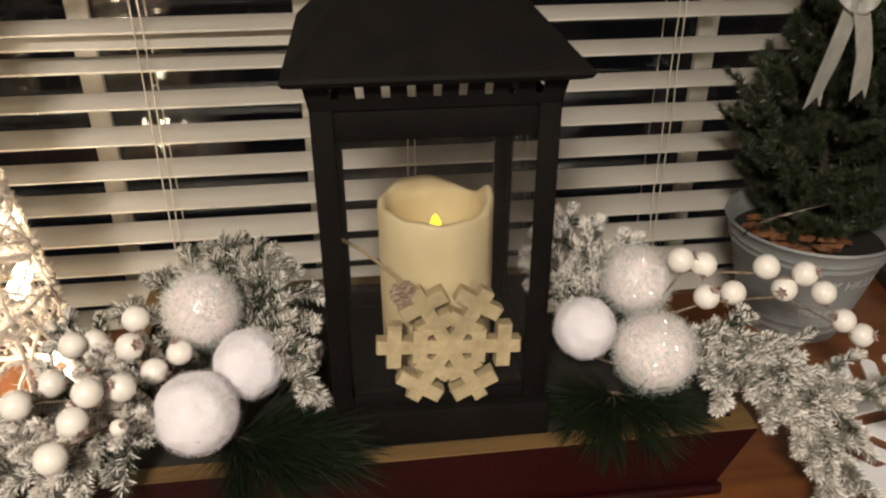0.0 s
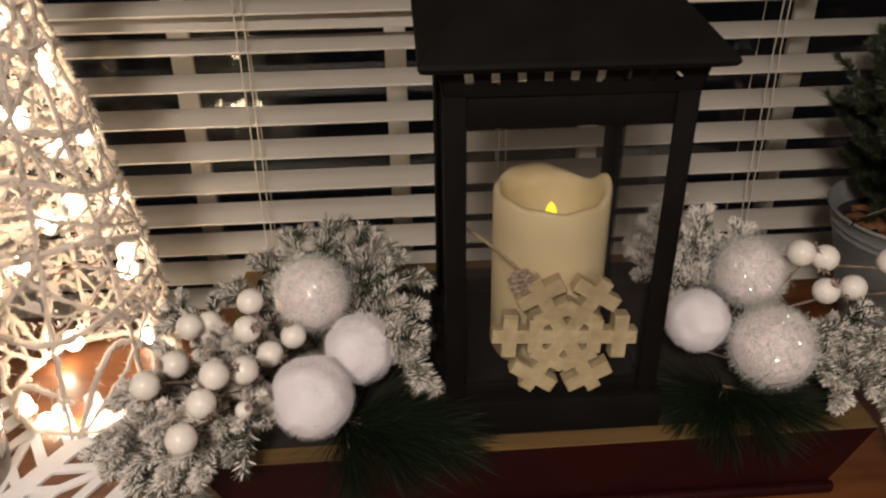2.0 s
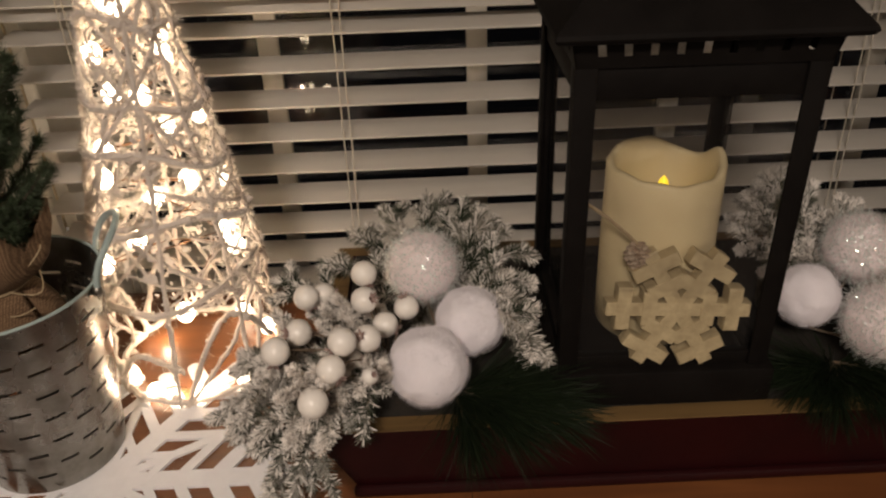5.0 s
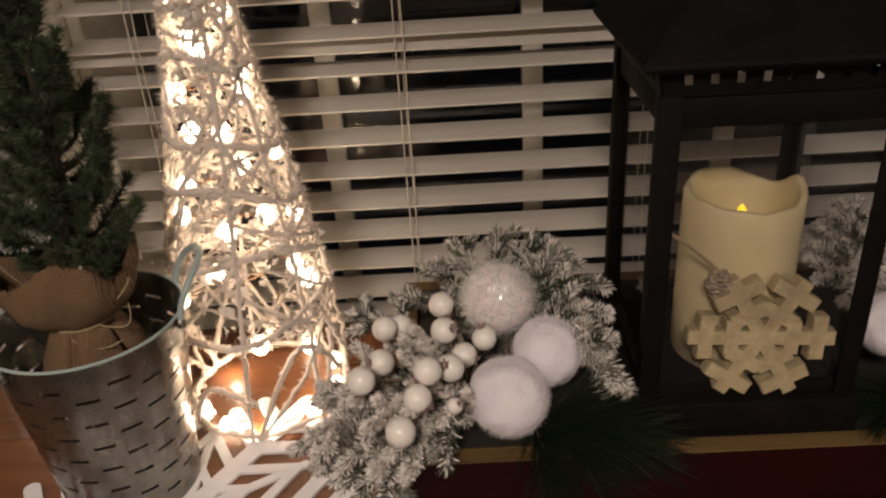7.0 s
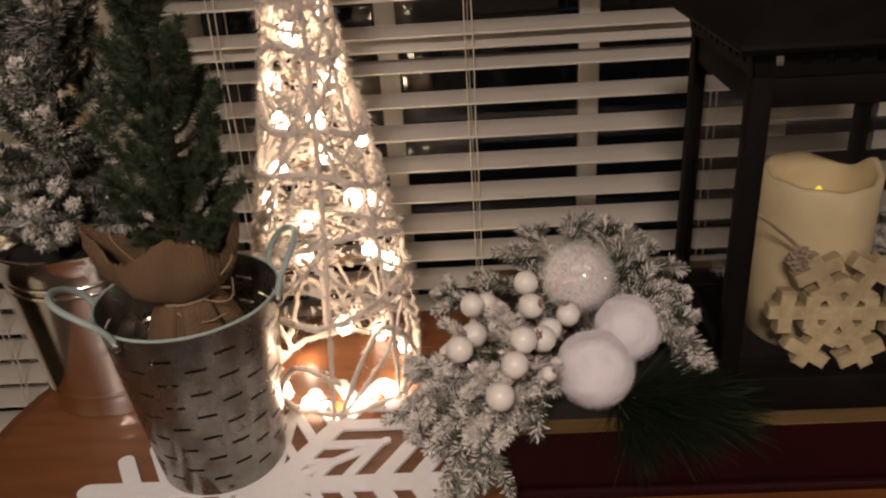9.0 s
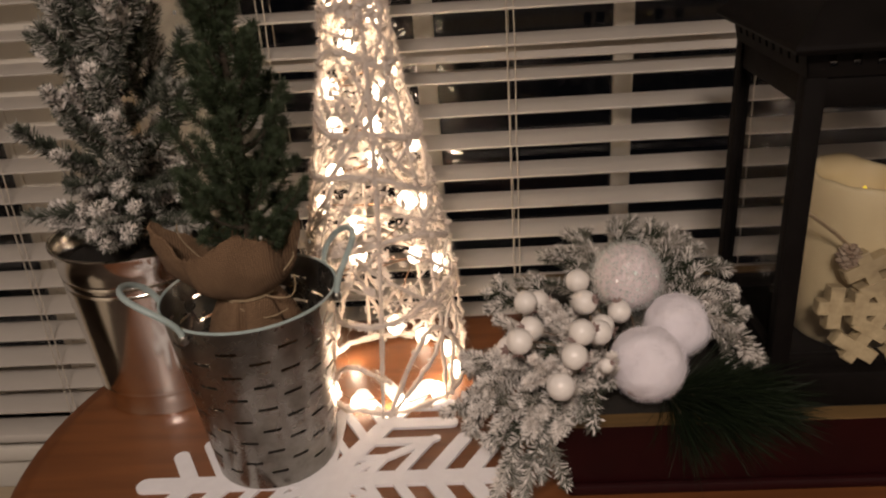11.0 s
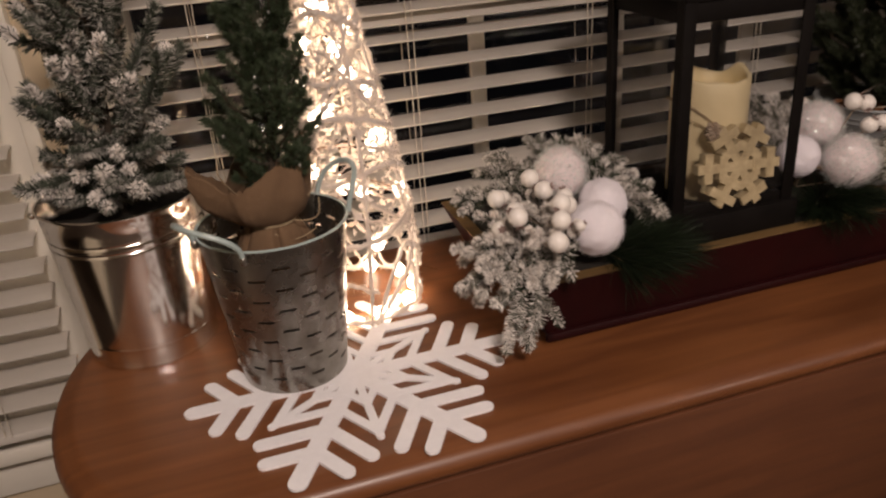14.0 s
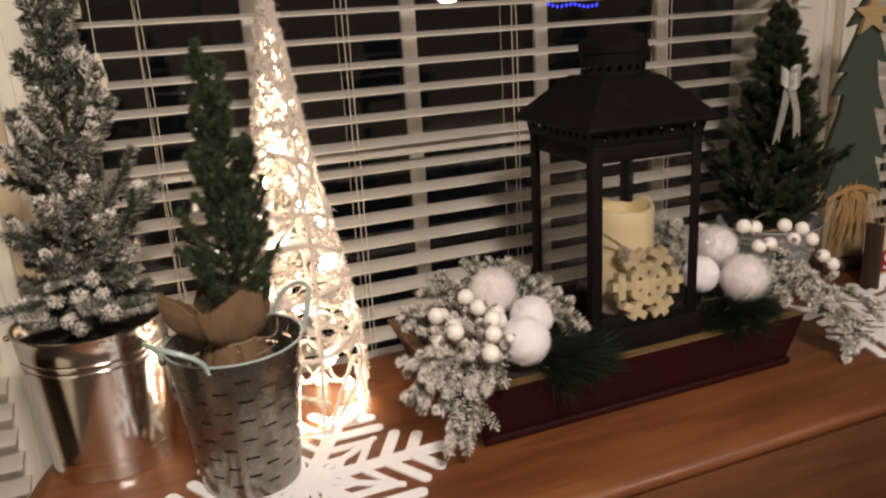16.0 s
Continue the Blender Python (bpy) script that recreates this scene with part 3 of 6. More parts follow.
def window(n, a, b, bars, wl=0.098, wr=0.098):
    w = thing("window_%d" % n, "white framed window with vertical bars, dark night outside", "window", (0, 0, 0), kind="structure")
    for x0, x1 in ((a - wl, a - 0.0005), (b + 0.0005, b + wr)):
        M = Mesh()
        M.box((x0, WALL - 0.016, SILL - 0.02), (x1, WALL + 0.001, HEAD + 0.1), 0.004)
        s = 1 if x0 < a else -1
        xo = x0 if s > 0 else x1
        M.box((min(xo, xo + s * 0.022), WALL - 0.026, SILL - 0.02), (max(xo, xo + s * 0.022), WALL - 0.014, HEAD + 0.1), 0.004)
        part("casing", M, MAT["trim"], w)
    M = Mesh()
    M.box((a - 0.099, WALL - 0.045, SILL - 0.03), (b + 0.099, GLASS - 0.02, SILL), 0.006)
    part("window_sill", M, MAT["trim"], w)
    M = Mesh()
    M.box((a - 0.095, WALL - 0.013, SILL - 0.11), (b + 0.095, WALL + 0.001, SILL - 0.032), 0.004)
    part("apron", M, MAT["trim"], w)
    M = Mesh()
    for x0, x1 in ((a, a + 0.018), (b - 0.018, b)):
        M.box((x0, WALL + 0.002, SILL), (x1, GLASS + 0.03, HEAD), 0.002)
    M.box((a + 0.018, GLASS - 0.02, SILL), (b - 0.018, GLASS + 0.03, SILL + 0.05), 0.003)
    M.box((a + 0.018, GLASS - 0.02, HEAD - 0.05), (b - 0.018, GLASS + 0.03, HEAD), 0.003)
    part("window_frame", M, MAT["trim"], w)
    for x in bars:
        M = Mesh()
        M.box((x - 0.015, GLASS - 0.016, SILL + 0.05), (x + 0.015, GLASS - 0.003, HEAD - 0.05), 0.003)
        part("bar", M, MAT["trim"], w)
    M = Mesh()
    M.box((a + 0.018, GLASS, SILL + 0.05), (b - 0.018, GLASS + 0.003, HEAD - 0.05))
    part("pane", M, MAT["glass"], w, smooth=False).visible_shadow = False


window(1, *OPEN[0], (-1.62, -1.31, -1.06), 0.098, 0.172)
window(2, *OPEN[1], (-0.20, 0.098, 0.386, 0.688))
window(3, *OPEN[2], (1.48, 1.75, 2.06), 0.172, 0.098)

PITCH, LEVEL = 0.0443, 1.053
SLAT_Y, SLAT_TILT = 1.086, 7.0


def slat_mesh(length):
    M = Mesh()
    prof = [(-0.025, 0.0), (-0.0245, 0.0014), (-0.012, 0.0030), (0.0, 0.0036), (0.012, 0.0030), (0.0245, 0.0014), (0.025, 0.0), (0.0245, -0.0013), (0.012, 0.0002), (0.0, 0.0008), (-0.012, 0.0002), (-0.0245, -0.0013)]
    M.prism(prof, -length / 2, length / 2, axis="x")
    return M.data("slat", [MAT["slat"]], True, 50)


def blind(a, b, ladders, label, fallen=False):
    w = thing("window_blind", label, "blind", ((a + b) / 2, SLAT_Y, 0.53), group="blinds at the windows")
    cx = (a + b) / 2
    me = slat_mesh(b - a)
    levels = [LEVEL + 0.003 + PITCH * k for k in range(-11, 18)]
    for i, z in enumerate(levels):
        wob = 0.35 * math.sin(i * 2.3 + a)
        m = pose(0.0015 * math.sin(i * 1.7), 0, z - 0.53, SLAT_TILT + wob * 2, 0.05 * math.sin(i * 3.1), 0)
        if fallen and i == 12:      # a slipped slat hangs tilted under this one
            part("slat", slat_mesh(0.80), None, w, at=pose(a - cx + 0.40, 0.004, z - 0.53 - 0.013, SLAT_TILT + 14, 0.3, 0))
        part("slat", me, None, w, at=m)
    zt, zb = levels[-1] + 0.03, levels[0]
    M = Mesh()
    M.box((a - cx, -0.028, zt - 0.53), (b - cx, 0.03, zt - 0.53 + 0.05), 0.003)
    part("headrail", M, MAT["slat"], w)
    M = Mesh()
    M.box((a - cx, -0.026, -0.022), (b - cx, 0.026, -0.006), 0.004)
    part("bottom_rail", M, MAT["slat"], w)
    for x in ladders:
        M = Mesh()
        for dx, dy, r in ((-0.004, -0.0262, 0.0008), (0.005, -0.0262, 0.0008), (0.0, 0.0262, 0.0008)):
            k = 24
            zz = np.linspace(-0.01, zt - 0.53, k)
            M.tube(np.c_[np.full(k, x - cx + dx) + 0.0006 * rng.normal(size=k), np.full(k, dy), zz], r, 5)
        part("ladder_cord", M, MAT["cord"], w)
    return w


blind(-1.90, -0.671, (-1.75, -1.3, -0.79), "cream two-inch slat blind lowered and half open")
main_blind = blind(-0.478, 0.925, (-0.392, -0.080, 0.226, 0.560, 0.83), "cream two-inch slat blind with one slipped slat", True)
blind(1.125, 2.34, (1.25, 1.7, 2.2), "cream two-inch slat blind lowered and half open")


def tassel(x, y, z, length):
    w = thing("cord_tassel", "cream plastic blind cord tassel on a thin cord", "tassel", (x, y, z), group="blind tassels")
    M = Mesh()
    M.lathe([(0.0005, -0.014), (0.0080, -0.013), (0.0100, -0.007), (0.0096, 0.003), (0.0072, 0.014), (0.0062, 0.026), (0.0040, 0.034), (0.0005, 0.036)], 20)
    part("bell", M, MAT["tassel"], w)
    M = Mesh()
    M.tube(bend((0, 0, 0.036), (-0.004, 0.01, length), 0, 6, (0.003, 0, 0)), 0.0009, 5)
    part("cord", M, MAT["cord"], w)


tassel(-0.455, 1.035, 1.248, 0.55)
tassel(-0.474, 1.038, 1.345, 0.47)


def ceiling_light():
    w = thing("ceiling_light", "round lit glass ceiling light", "ceiling light", CEIL)
    M = Mesh()
    M.lathe([(0.001, -0.065), (0.09, -0.058), (0.14, -0.035), (0.16, 0.0), (0.16, 0.01)], 40)
    part("shade", M, MAT["shade"], w)
    M = Mesh()
    M.lathe([(0.001, 0.06), (0.175, 0.06), (0.178, 0.03), (0.172, 0.0), (0.162, 0.0)], 40)
    part("base", M, MAT["ceiling"], w)


def pendant_light():
    w = thing("pendant_light", "lit white glass pendant lamp hanging in the room", "pendant light", PEND)
    M = Mesh()
    M.lathe([(0.11, -0.055), (0.105, -0.03), (0.075, 0.0), (0.03, 0.02), (0.02, 0.03)], 40)
    part("shade", M, MAT["shade"], w)
    M = Mesh()
    M.tube([(0, 0, 0.025), (0, 0, CEILING - PEND[2])], 0.004, 8)
    part("rod", M, MAT["black"], w)


ceiling_light()
pendant_light()

# ---- the drop-leaf table ----


def table():
    xl, xr, yf, yb, a = -0.635, 1.045, 0.483, 1.005, 0.175
    cy, hb = (yf + yb) / 2, (yb - yf) / 2
    w = thing("drop_leaf_table", "reddish-brown varnished wooden drop-leaf table with rounded ends", "table", (0, 0, 0))

    def outline(inset):
        o = []
        for s in np.linspace(-90, 90, 40):
            o.append((xr - a + (a - inset) * math.cos(radians(s)), cy + (hb - inset) * math.sin(radians(s))))
        for s in np.linspace(90, 270, 40):
            o.append((xl + a + (a - inset) * math.cos(radians(s)), cy + (hb - inset) * math.sin(radians(s))))
        return np.array(o)
    # the edge is a rounded lip over a cove
    rows = [(0.030, TOP), (0.022, TOP - 0.0006), (0.019, TOP - 0.003), (0.011, TOP - 0.004), (0.0045, TOP - 0.008), (0.0005, TOP - 0.015), (0.0, TOP - 0.021), (0.003, TOP - 0.027), (0.010, TOP - 0.030)]
    M = Mesh()
    v, k = [], 80
    for ins, z in rows:
        v.append(np.c_[outline(ins), np.full(k, z)])
    f = [tuple(range(k)), tuple((len(rows) - 1) * k + i for i in range(k))[::-1]]
    for i in range(len(rows) - 1):
        f += [(i * k + (s + 1) % k, i * k + s, (i + 1) * k + s, (i + 1) * k + (s + 1) % k) for s in range(k)]
    M.add(np.concatenate(v), f)
    part("tabletop", M, MAT["table"], w, angle=60)
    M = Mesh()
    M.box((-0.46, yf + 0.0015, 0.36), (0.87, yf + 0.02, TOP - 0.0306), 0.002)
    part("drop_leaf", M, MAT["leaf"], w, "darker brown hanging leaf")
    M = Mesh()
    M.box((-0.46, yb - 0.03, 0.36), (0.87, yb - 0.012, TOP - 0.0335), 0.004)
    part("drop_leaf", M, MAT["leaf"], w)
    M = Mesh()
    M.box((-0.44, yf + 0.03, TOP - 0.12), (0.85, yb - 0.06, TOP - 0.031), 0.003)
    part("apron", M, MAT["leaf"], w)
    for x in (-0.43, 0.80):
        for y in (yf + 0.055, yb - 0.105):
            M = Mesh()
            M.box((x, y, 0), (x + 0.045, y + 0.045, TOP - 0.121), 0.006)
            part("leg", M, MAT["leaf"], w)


table()

# ---- felt snowflake mats ----


def capsule(M, a, b, wd, lo, hi, mi=0):
    """A flat bar with round ends from a to b in the plane."""
    a, b = np.array(a, float), np.array(b, float)
    d = (b - a) / np.linalg.norm(b - a)
    th = math.atan2(d[1], d[0])
    o = [(b[0] + wd * math.cos(th + s), b[1] + wd * math.sin(th + s)) for s in np.linspace(-math.pi / 2, math.pi / 2, 9)]
    o += [(a[0] + wd * math.cos(th + s), a[1] + wd * math.sin(th + s)) for s in np.linspace(math.pi / 2, 1.5 * math.pi, 9)]
    M.prism(o, lo, hi, mi)


def snowflake_mat(x, y, offset, group="felt mats"):
    M = Mesh()
    R, th, h = 0.195, 0.0034, 0.0003
    for k in range(6):
        c, s = math.cos(radians(60 * k)), math.sin(radians(60 * k))
        rot = lambda u, v: (u * c - v * s, u * s + v * c)
        e = 0.000008 * k
        capsule(M, rot(0, 0), rot(R - 0.010, 0), 0.0102, h, th + e)
        m = (math.cos(radians(60 * k + 30)) * 0.122, math.sin(radians(60 * k + 30)) * 0.122)
        capsule(M, (0, 0), m, 0.0046, h, th + e - 0.0001)
        for i, (u, ln, wd) in enumerate(((0.138, 0.050, 0.0082), (0.101, 0.070, 0.0080), (0.066, 0.066, 0.0052), (0.036, 0.036, 0.0044))):
            for q in (-1, 1):
                capsule(M, rot(u, 0), rot(u + ln * 0.5, q * ln * 0.866), wd, h, th + e + 0.00005 * (i + 1) + 0.00002 * (q + 1))
    ob = new("snowflake_mat", fuse(M, "snowflake_mat", [MAT["felt"]]))
    ob.location = (x, y, TOP)
    tagged(ob, "white felt snowflake mat lying on the table", "table mat", group)
    ob.rotation_euler = (0, 0, radians(offset))
    return ob


snowflake_mat(-0.291, 0.662, 0)
snowflake_mat(0.770, 0.655, 10)

# ---- red wooden trough ----
TX0, TX1, TYF, TYB, TZ = -0.088, 0.492, 0.626, 0.935, 0.8328
DECK = 0.833


def trough():
    w = thing("wooden_trough", "dark red painted wooden trough with worn bare rim", "trough", (0, 0, 0))
    bx0, bx1, byf, byb, zb = -0.050, 0.466, 0.638, 0.918, TOP + 0.001
    th = 0.017

    def wall(name, p):
        """p: outer bottom a and b, outer top a and b, the inward direction."""
        (a, b, c, d, n) = [np.array(q, float) for q in p]
        v = [a, b, c, d, a + n * th, b + n * th, c + n * th, d + n * th]
        M = Mesh()
        M.add(v, [(0, 1, 3, 2), (5, 4, 6, 7), (0, 4, 5, 1), (0, 2, 6, 4), (1, 5, 7, 3)], 0)
        M.add([c, d, d + n * th, c + n * th], [(0, 1, 2, 3)], 1)
        up = np.array((0, 0, 0.0012))
        M.add([c, d, d + n * th, c + n * th, c + up, d + up, d + n * th + up, c + n * th + up], [(4, 5, 6, 7), (0, 1, 5, 4), (2, 3, 7, 6), (1, 2, 6, 5), (3, 0, 4, 7)], 1)
        return part(name, M, [MAT["maroon"], MAT["worn"]], w, smooth=False)
    wall("front_board", ((bx0, byf, zb), (bx1, byf, zb), (TX0, TYF, TZ), (TX1, TYF, TZ), (0, 1, 0)))
    wall("back_board", ((bx1, byb, zb), (bx0, byb, zb), (TX1, TYB, TZ), (TX0, TYB, TZ), (0, -1, 0)))
    wall("end_board", ((bx0, byb - th, zb), (bx0, byf + th, zb), (TX0, TYB - th, TZ), (TX0, TYF + th, TZ), (1, 0, 0)))
    wall("end_board", ((bx1, byf + th, zb), (bx1, byb - th, zb), (TX1, TYF + th, TZ), (TX1, TYB - th, TZ), (-1, 0, 0)))
    M = Mesh()
    M.box((bx0 - 0.008, byf - 0.009, TOP + 0.0008), (bx1 + 0.008, byf - 0.0005, TOP + 0.013), 0.004)
    part("moulding", M, MAT["maroon"], w)
    M = Mesh()
    M.box((TX0 + 0.02, TYF + 0.016, DECK - 0.02), (TX1 - 0.02, TYB - 0.016, DECK), 0.002)
    part("deck", M, MAT["dark"], w, "dark filling board inside the trough")


trough()

# ---- black lantern ----
LX, LY, LTURN = 0.213, 0.738, -0.9


def lantern():
    w = thing("lantern", "black metal candle lantern with glass sides and pierced roof", "lantern", (LX, LY, DECK), turn=LTURN)
    H = 0.0880
    z0, z1, z2, z3 = 0.036, 0.048, 0.273, 0.297     # plate, lower rail, upper rail
    M = Mesh()
    M.box((-0.0945, -0.0945, 0.0), (0.0945, 0.0945, z0), 0.003)
    part("base", M, MAT["black"], w)
    # a thin plate added over the base to darken the floor like shade
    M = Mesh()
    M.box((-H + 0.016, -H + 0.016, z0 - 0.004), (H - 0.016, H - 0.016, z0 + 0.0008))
    part("floor_shade", M, MAT["floorshade"], w, "added near-black plate that deepens the shade under the candle", smooth=False)
    for sx in (-1, 1):
        for sy in (-1, 1):
            M = Mesh()
            xo, yo = sx * H, sy * H       # an angle iron: two thin flanges
            M.box((min(xo, xo - sx * 0.0160), min(yo, yo - sy * 0.003), z0), (max(xo, xo - sx * 0.0160), max(yo, yo - sy * 0.003), z3), 0.0008)
            M.box((min(xo - sx * 0.0001, xo - sx * 0.003), min(yo - sy * 0.003, yo - sy * 0.0160), z0), (max(xo - sx * 0.0001, xo - sx * 0.003), max(yo - sy * 0.003, yo - sy * 0.0160), z3), 0.0008)
            part("post", M, MAT["black"], w)
    for k in range(4):
        r = Matrix.Rotation(radians(90 * k), 4, "Z")
        for a, b in ((z0 - 0.001, z1), (z2, z3 - 0.0005)):
            M = Mesh()
            M.box((-H + 0.0150, -H + 0.003, a), (H - 0.0150, -H + 0.012, b), 0.001, m=r)
            part("rail", M, MAT["black"], w)
        M = Mesh()
        q = [r @ Vector(p) for p in ((-H + 0.0145, -H + 0.0075, z1 - 0.003), (H - 0.0145, -H + 0.0075, z1 - 0.003), (H - 0.0145, -H + 0.0075, z2 + 0.003), (-H + 0.0145, -H + 0.0075, z2 + 0.003))]
        M.add([tuple(p) for p in q], [(0, 1, 2, 3)])
        part("pane", M, MAT["lglass"], w, smooth=False)
    # pierced band: bars between square holes
    for k in range(4):
        r = Matrix.Rotation(radians(90 * k), 4, "Z")
        M = Mesh()
        hb, zl, zh = 0.0878, z3, 0.3185
        ho, hs, n, wd = zl + 0.0082, zl + 0.0185, 9, 0.0056
        M.box((-hb, -hb, zl), (hb, -hb + 0.0016, ho))
        M.box((-hb, -hb, hs), (hb, -hb + 0.0016, zh))
        xs = [-0.0688 + 0.0172 * i for i in range(n)]
        cuts = [-hb] + [e for x in xs for e in (x - wd / 2, x + wd / 2)] + [hb]
        for i in range(0, len(cuts), 2):
            M.box((cuts[i], -hb, ho), (cuts[i + 1], -hb + 0.0016, hs))
        v = np.concatenate(M.v)
        lean = 1 + 0.004 / hb * (v[:, 2] - zl) / (zh - zl)
        v[:, :2] *= lean[:, None]
        M.v = [np.array([tuple(r @ Vector(p)) for p in v])]
        part("pierced_band", M, MAT["black"], w, smooth=False)
    M = Mesh()
    e, zr = 0.1050, 0.318
    sq = lambda h, z: [(-h, -h, z), (h, -h, z), (h, h, z), (-h, h, z)]
    rows = [sq(0.098, zr - 0.002), sq(e - 0.002, zr), sq(e, zr + 0.003), sq(e - 0.001, zr + 0.006), sq(0.050, zr + 0.060), sq(0.044, zr + 0.063)]
    f = []
    for i in range(len(rows) - 1):
        f += [(i * 4 + s, i * 4 + (s + 1) % 4, (i + 1) * 4 + (s + 1) % 4, (i + 1) * 4 + s) for s in range(4)]
    f += [tuple(20 + i for i in range(4))]
    M.add(np.concatenate([np.array(q) for q in rows]), f)
    part("roof", M, MAT["black"], w, angle=15)
    M = Mesh()
    rc, zc = 0.045, zr + 0.0605
    n = 20
    M.lathe([(rc, zc), (rc, zc + 0.010)], 60)
    M.lathe([(rc, zc + 0.017), (rc, zc + 0.032), (rc + 0.003, zc + 0.034), (rc + 0.003, zc + 0.046), (rc - 0.003, zc + 0.052), (0.028, zc + 0.058), (0.001, zc + 0.060)], 60)
    for i in range(n):
        t0, t1 = 2 * math.pi * i / n, 2 * math.pi * (i + 0.6) / n
        ts = np.linspace(t0, t1, 4)
        v = [(rc * math.cos(t), rc * math.sin(t), z) for z in (zc + 0.010, zc + 0.017) for t in ts]
        M.add(v, [(s, s + 1, s + 5, s + 4) for s in range(3)])
    part("chimney", M, MAT["black"], w)


lantern()
LFLOOR = DECK + 0.0369


def candle():
    c = (0.218, 0.724)
    w = thing("pillar_candle", "cream wax pillar candle with wavy hollow rim, lit", "candle", (c[0], c[1], LFLOOR))
    R, seg = 0.0485, 72
    zt = 1.0275 - LFLOOR

    def rim(a):     # the uneven upper edge: a melted lobe, a dip beside it, a crest behind
        hump = lambda c, wd: math.exp(-(math.remainder(a - c, 2 * math.pi) / wd) ** 2)
        return zt - 0.001 + 0.0085 * hump(0.0, 0.36) - 0.0075 * hump(0.80, 0.38) + 0.0040 * hump(1.95, 0.5) - 0.0022 * hump(-1.4, 0.7) + 0.0008 * math.sin(9 * a)
    M = Mesh()
    an = np.linspace(0, 2 * np.pi, seg, endpoint=False)
    rows = []
    for r, kind in ((R - 0.004, 0.0), (R, 0.004), (R, 0.05), (R + 0.0003, 0.09), (R, 0.13), (R, "t-"), (R - 0.002, "t"), (R - 0.005, "t"), (R - 0.007, "t-"), (R - 0.009, "in"), (R - 0.016, "floor"), (0.001, "floor2")):
        row = []
        for a in an:
            z = kind if not isinstance(kind, str) else {"t-": rim(a) - 0.003, "t": rim(a), "in": rim(a) - 0.02, "floor": zt - 0.044, "floor2": zt - 0.046}[kind]
            row.append((r * math.cos(a), r * math.sin(a), z))
        rows.append(row)
    f = [(i * seg + s, i * seg + (s + 1) % seg, (i + 1) * seg + (s + 1) % seg, (i + 1) * seg + s) for i in range(len(rows) - 1) for s in range(seg)]
    M.add(np.array(rows).reshape(-1, 3), f)
    part("wax", M, MAT["wax"], w, angle=60)
    M = Mesh()
    M.lathe([(0.0042, zt - 0.044), (0.0052, zt - 0.036), (0.0049, zt - 0.030), (0.0034, zt - 0.0245), (0.0003, zt - 0.0205)], 16)
    part("flame", M, MAT["flame"], w, "yellow electric flame tip", at=Matrix.Translation((0.0, 0.0, 0.006)))


candle()


def flake_ornament():
    w = thing("wooden_snowflake", "thick cream wooden snowflake leaning on the candle", "ornament", (0.221, 0.662, LFLOOR + 0.053))
    tilt = Matrix.Rotation(radians(90 - 8), 4, "X") @ Matrix.Rotation(radians(-3.5), 4, "Z")
    M = Mesh()
    th = 0.0062

    def bar(p, q, wd, e):
        a, b = np.array(p), np.array(q)
        d = (b - a) / np.linalg.norm(b - a)
        n = np.array((-d[1], d[0])) * wd
        M.prism([b - n, b + n, a + n, a - n], -th - e, th + e, bevel=0.0012)
    for k in range(6):
        c, s = math.cos(radians(60 * k)), math.sin(radians(60 * k))
        rot = lambda u, v: (u * c - v * s, 0.94 * (u * s + v * c))
        e = 0.00004 * k
        bar(rot(-0.003, 0), rot(0.060, 0), 0.0060, e)                               # spoke
        bar(rot(0.0455, -0.0205), rot(0.0455, 0.0205), 0.0061, 0.0003 + e)          # cross piece near its end
        bar(rot(0.0243, -0.0160), rot(0.0243, 0.0160), 0.0062, 0.0006 + e)          # side of the hexagon
    part("flake", fuse(M, "flake", [MAT["carved"]]), None, w, at=tilt)
    M = Mesh()
    pts = bend((-0.036, 0.008, 0.056), (-0.089, 0.030, 0.092), 0.004, 10)
    for d in (0.0, 0.0022):
        M.tube(pts + np.array((0, -d, d)), 0.0011, 6)
    M.tube(bend((-0.036, 0.008, 0.056), (-0.012, 0.006, 0.03), 0.0, 6), 0.0011, 6)
    part("twine", M, MAT["twine"], w, "jute hanging cord")
    M = Mesh()
    cen = np.array((-0.036, 0.006, 0.047))
    for i in range(46):
        h = i / 46
        a = i * 2.4
        rr = 0.0085 * math.sin(math.pi * (0.12 + 0.85 * h))
        p = cen + np.array((rr * math.cos(a), rr * math.sin(a) * 0.8, 0.011 - 0.022 * h))
        M.ball(p, 0.0032, 1, 0.1, 0, (1.1, 1.1, 0.5))
    M.ball(cen, 0.0065, 2, 0.05, 0, (1, 0.8, 1.5))
    part("pinecone", M, MAT["pinecone"], w, "small brown pinecone tied to it")


flake_ornament()

# ---- lit string cone tree ----
CX, CY = -0.243, 0.848
CONE_Z = np.array([0.0, 0.05, 0.12, 0.20, 0.25, 0.37, 0.45, 0.53, 0.59, 0.62])
CONE_R = np.array([0.086, 0.088, 0.085, 0.073, 0.064, 0.040, 0.028, 0.016, 0.006, 0.003])
cone_r = lambda z: np.interp(z, CONE_Z, CONE_R)


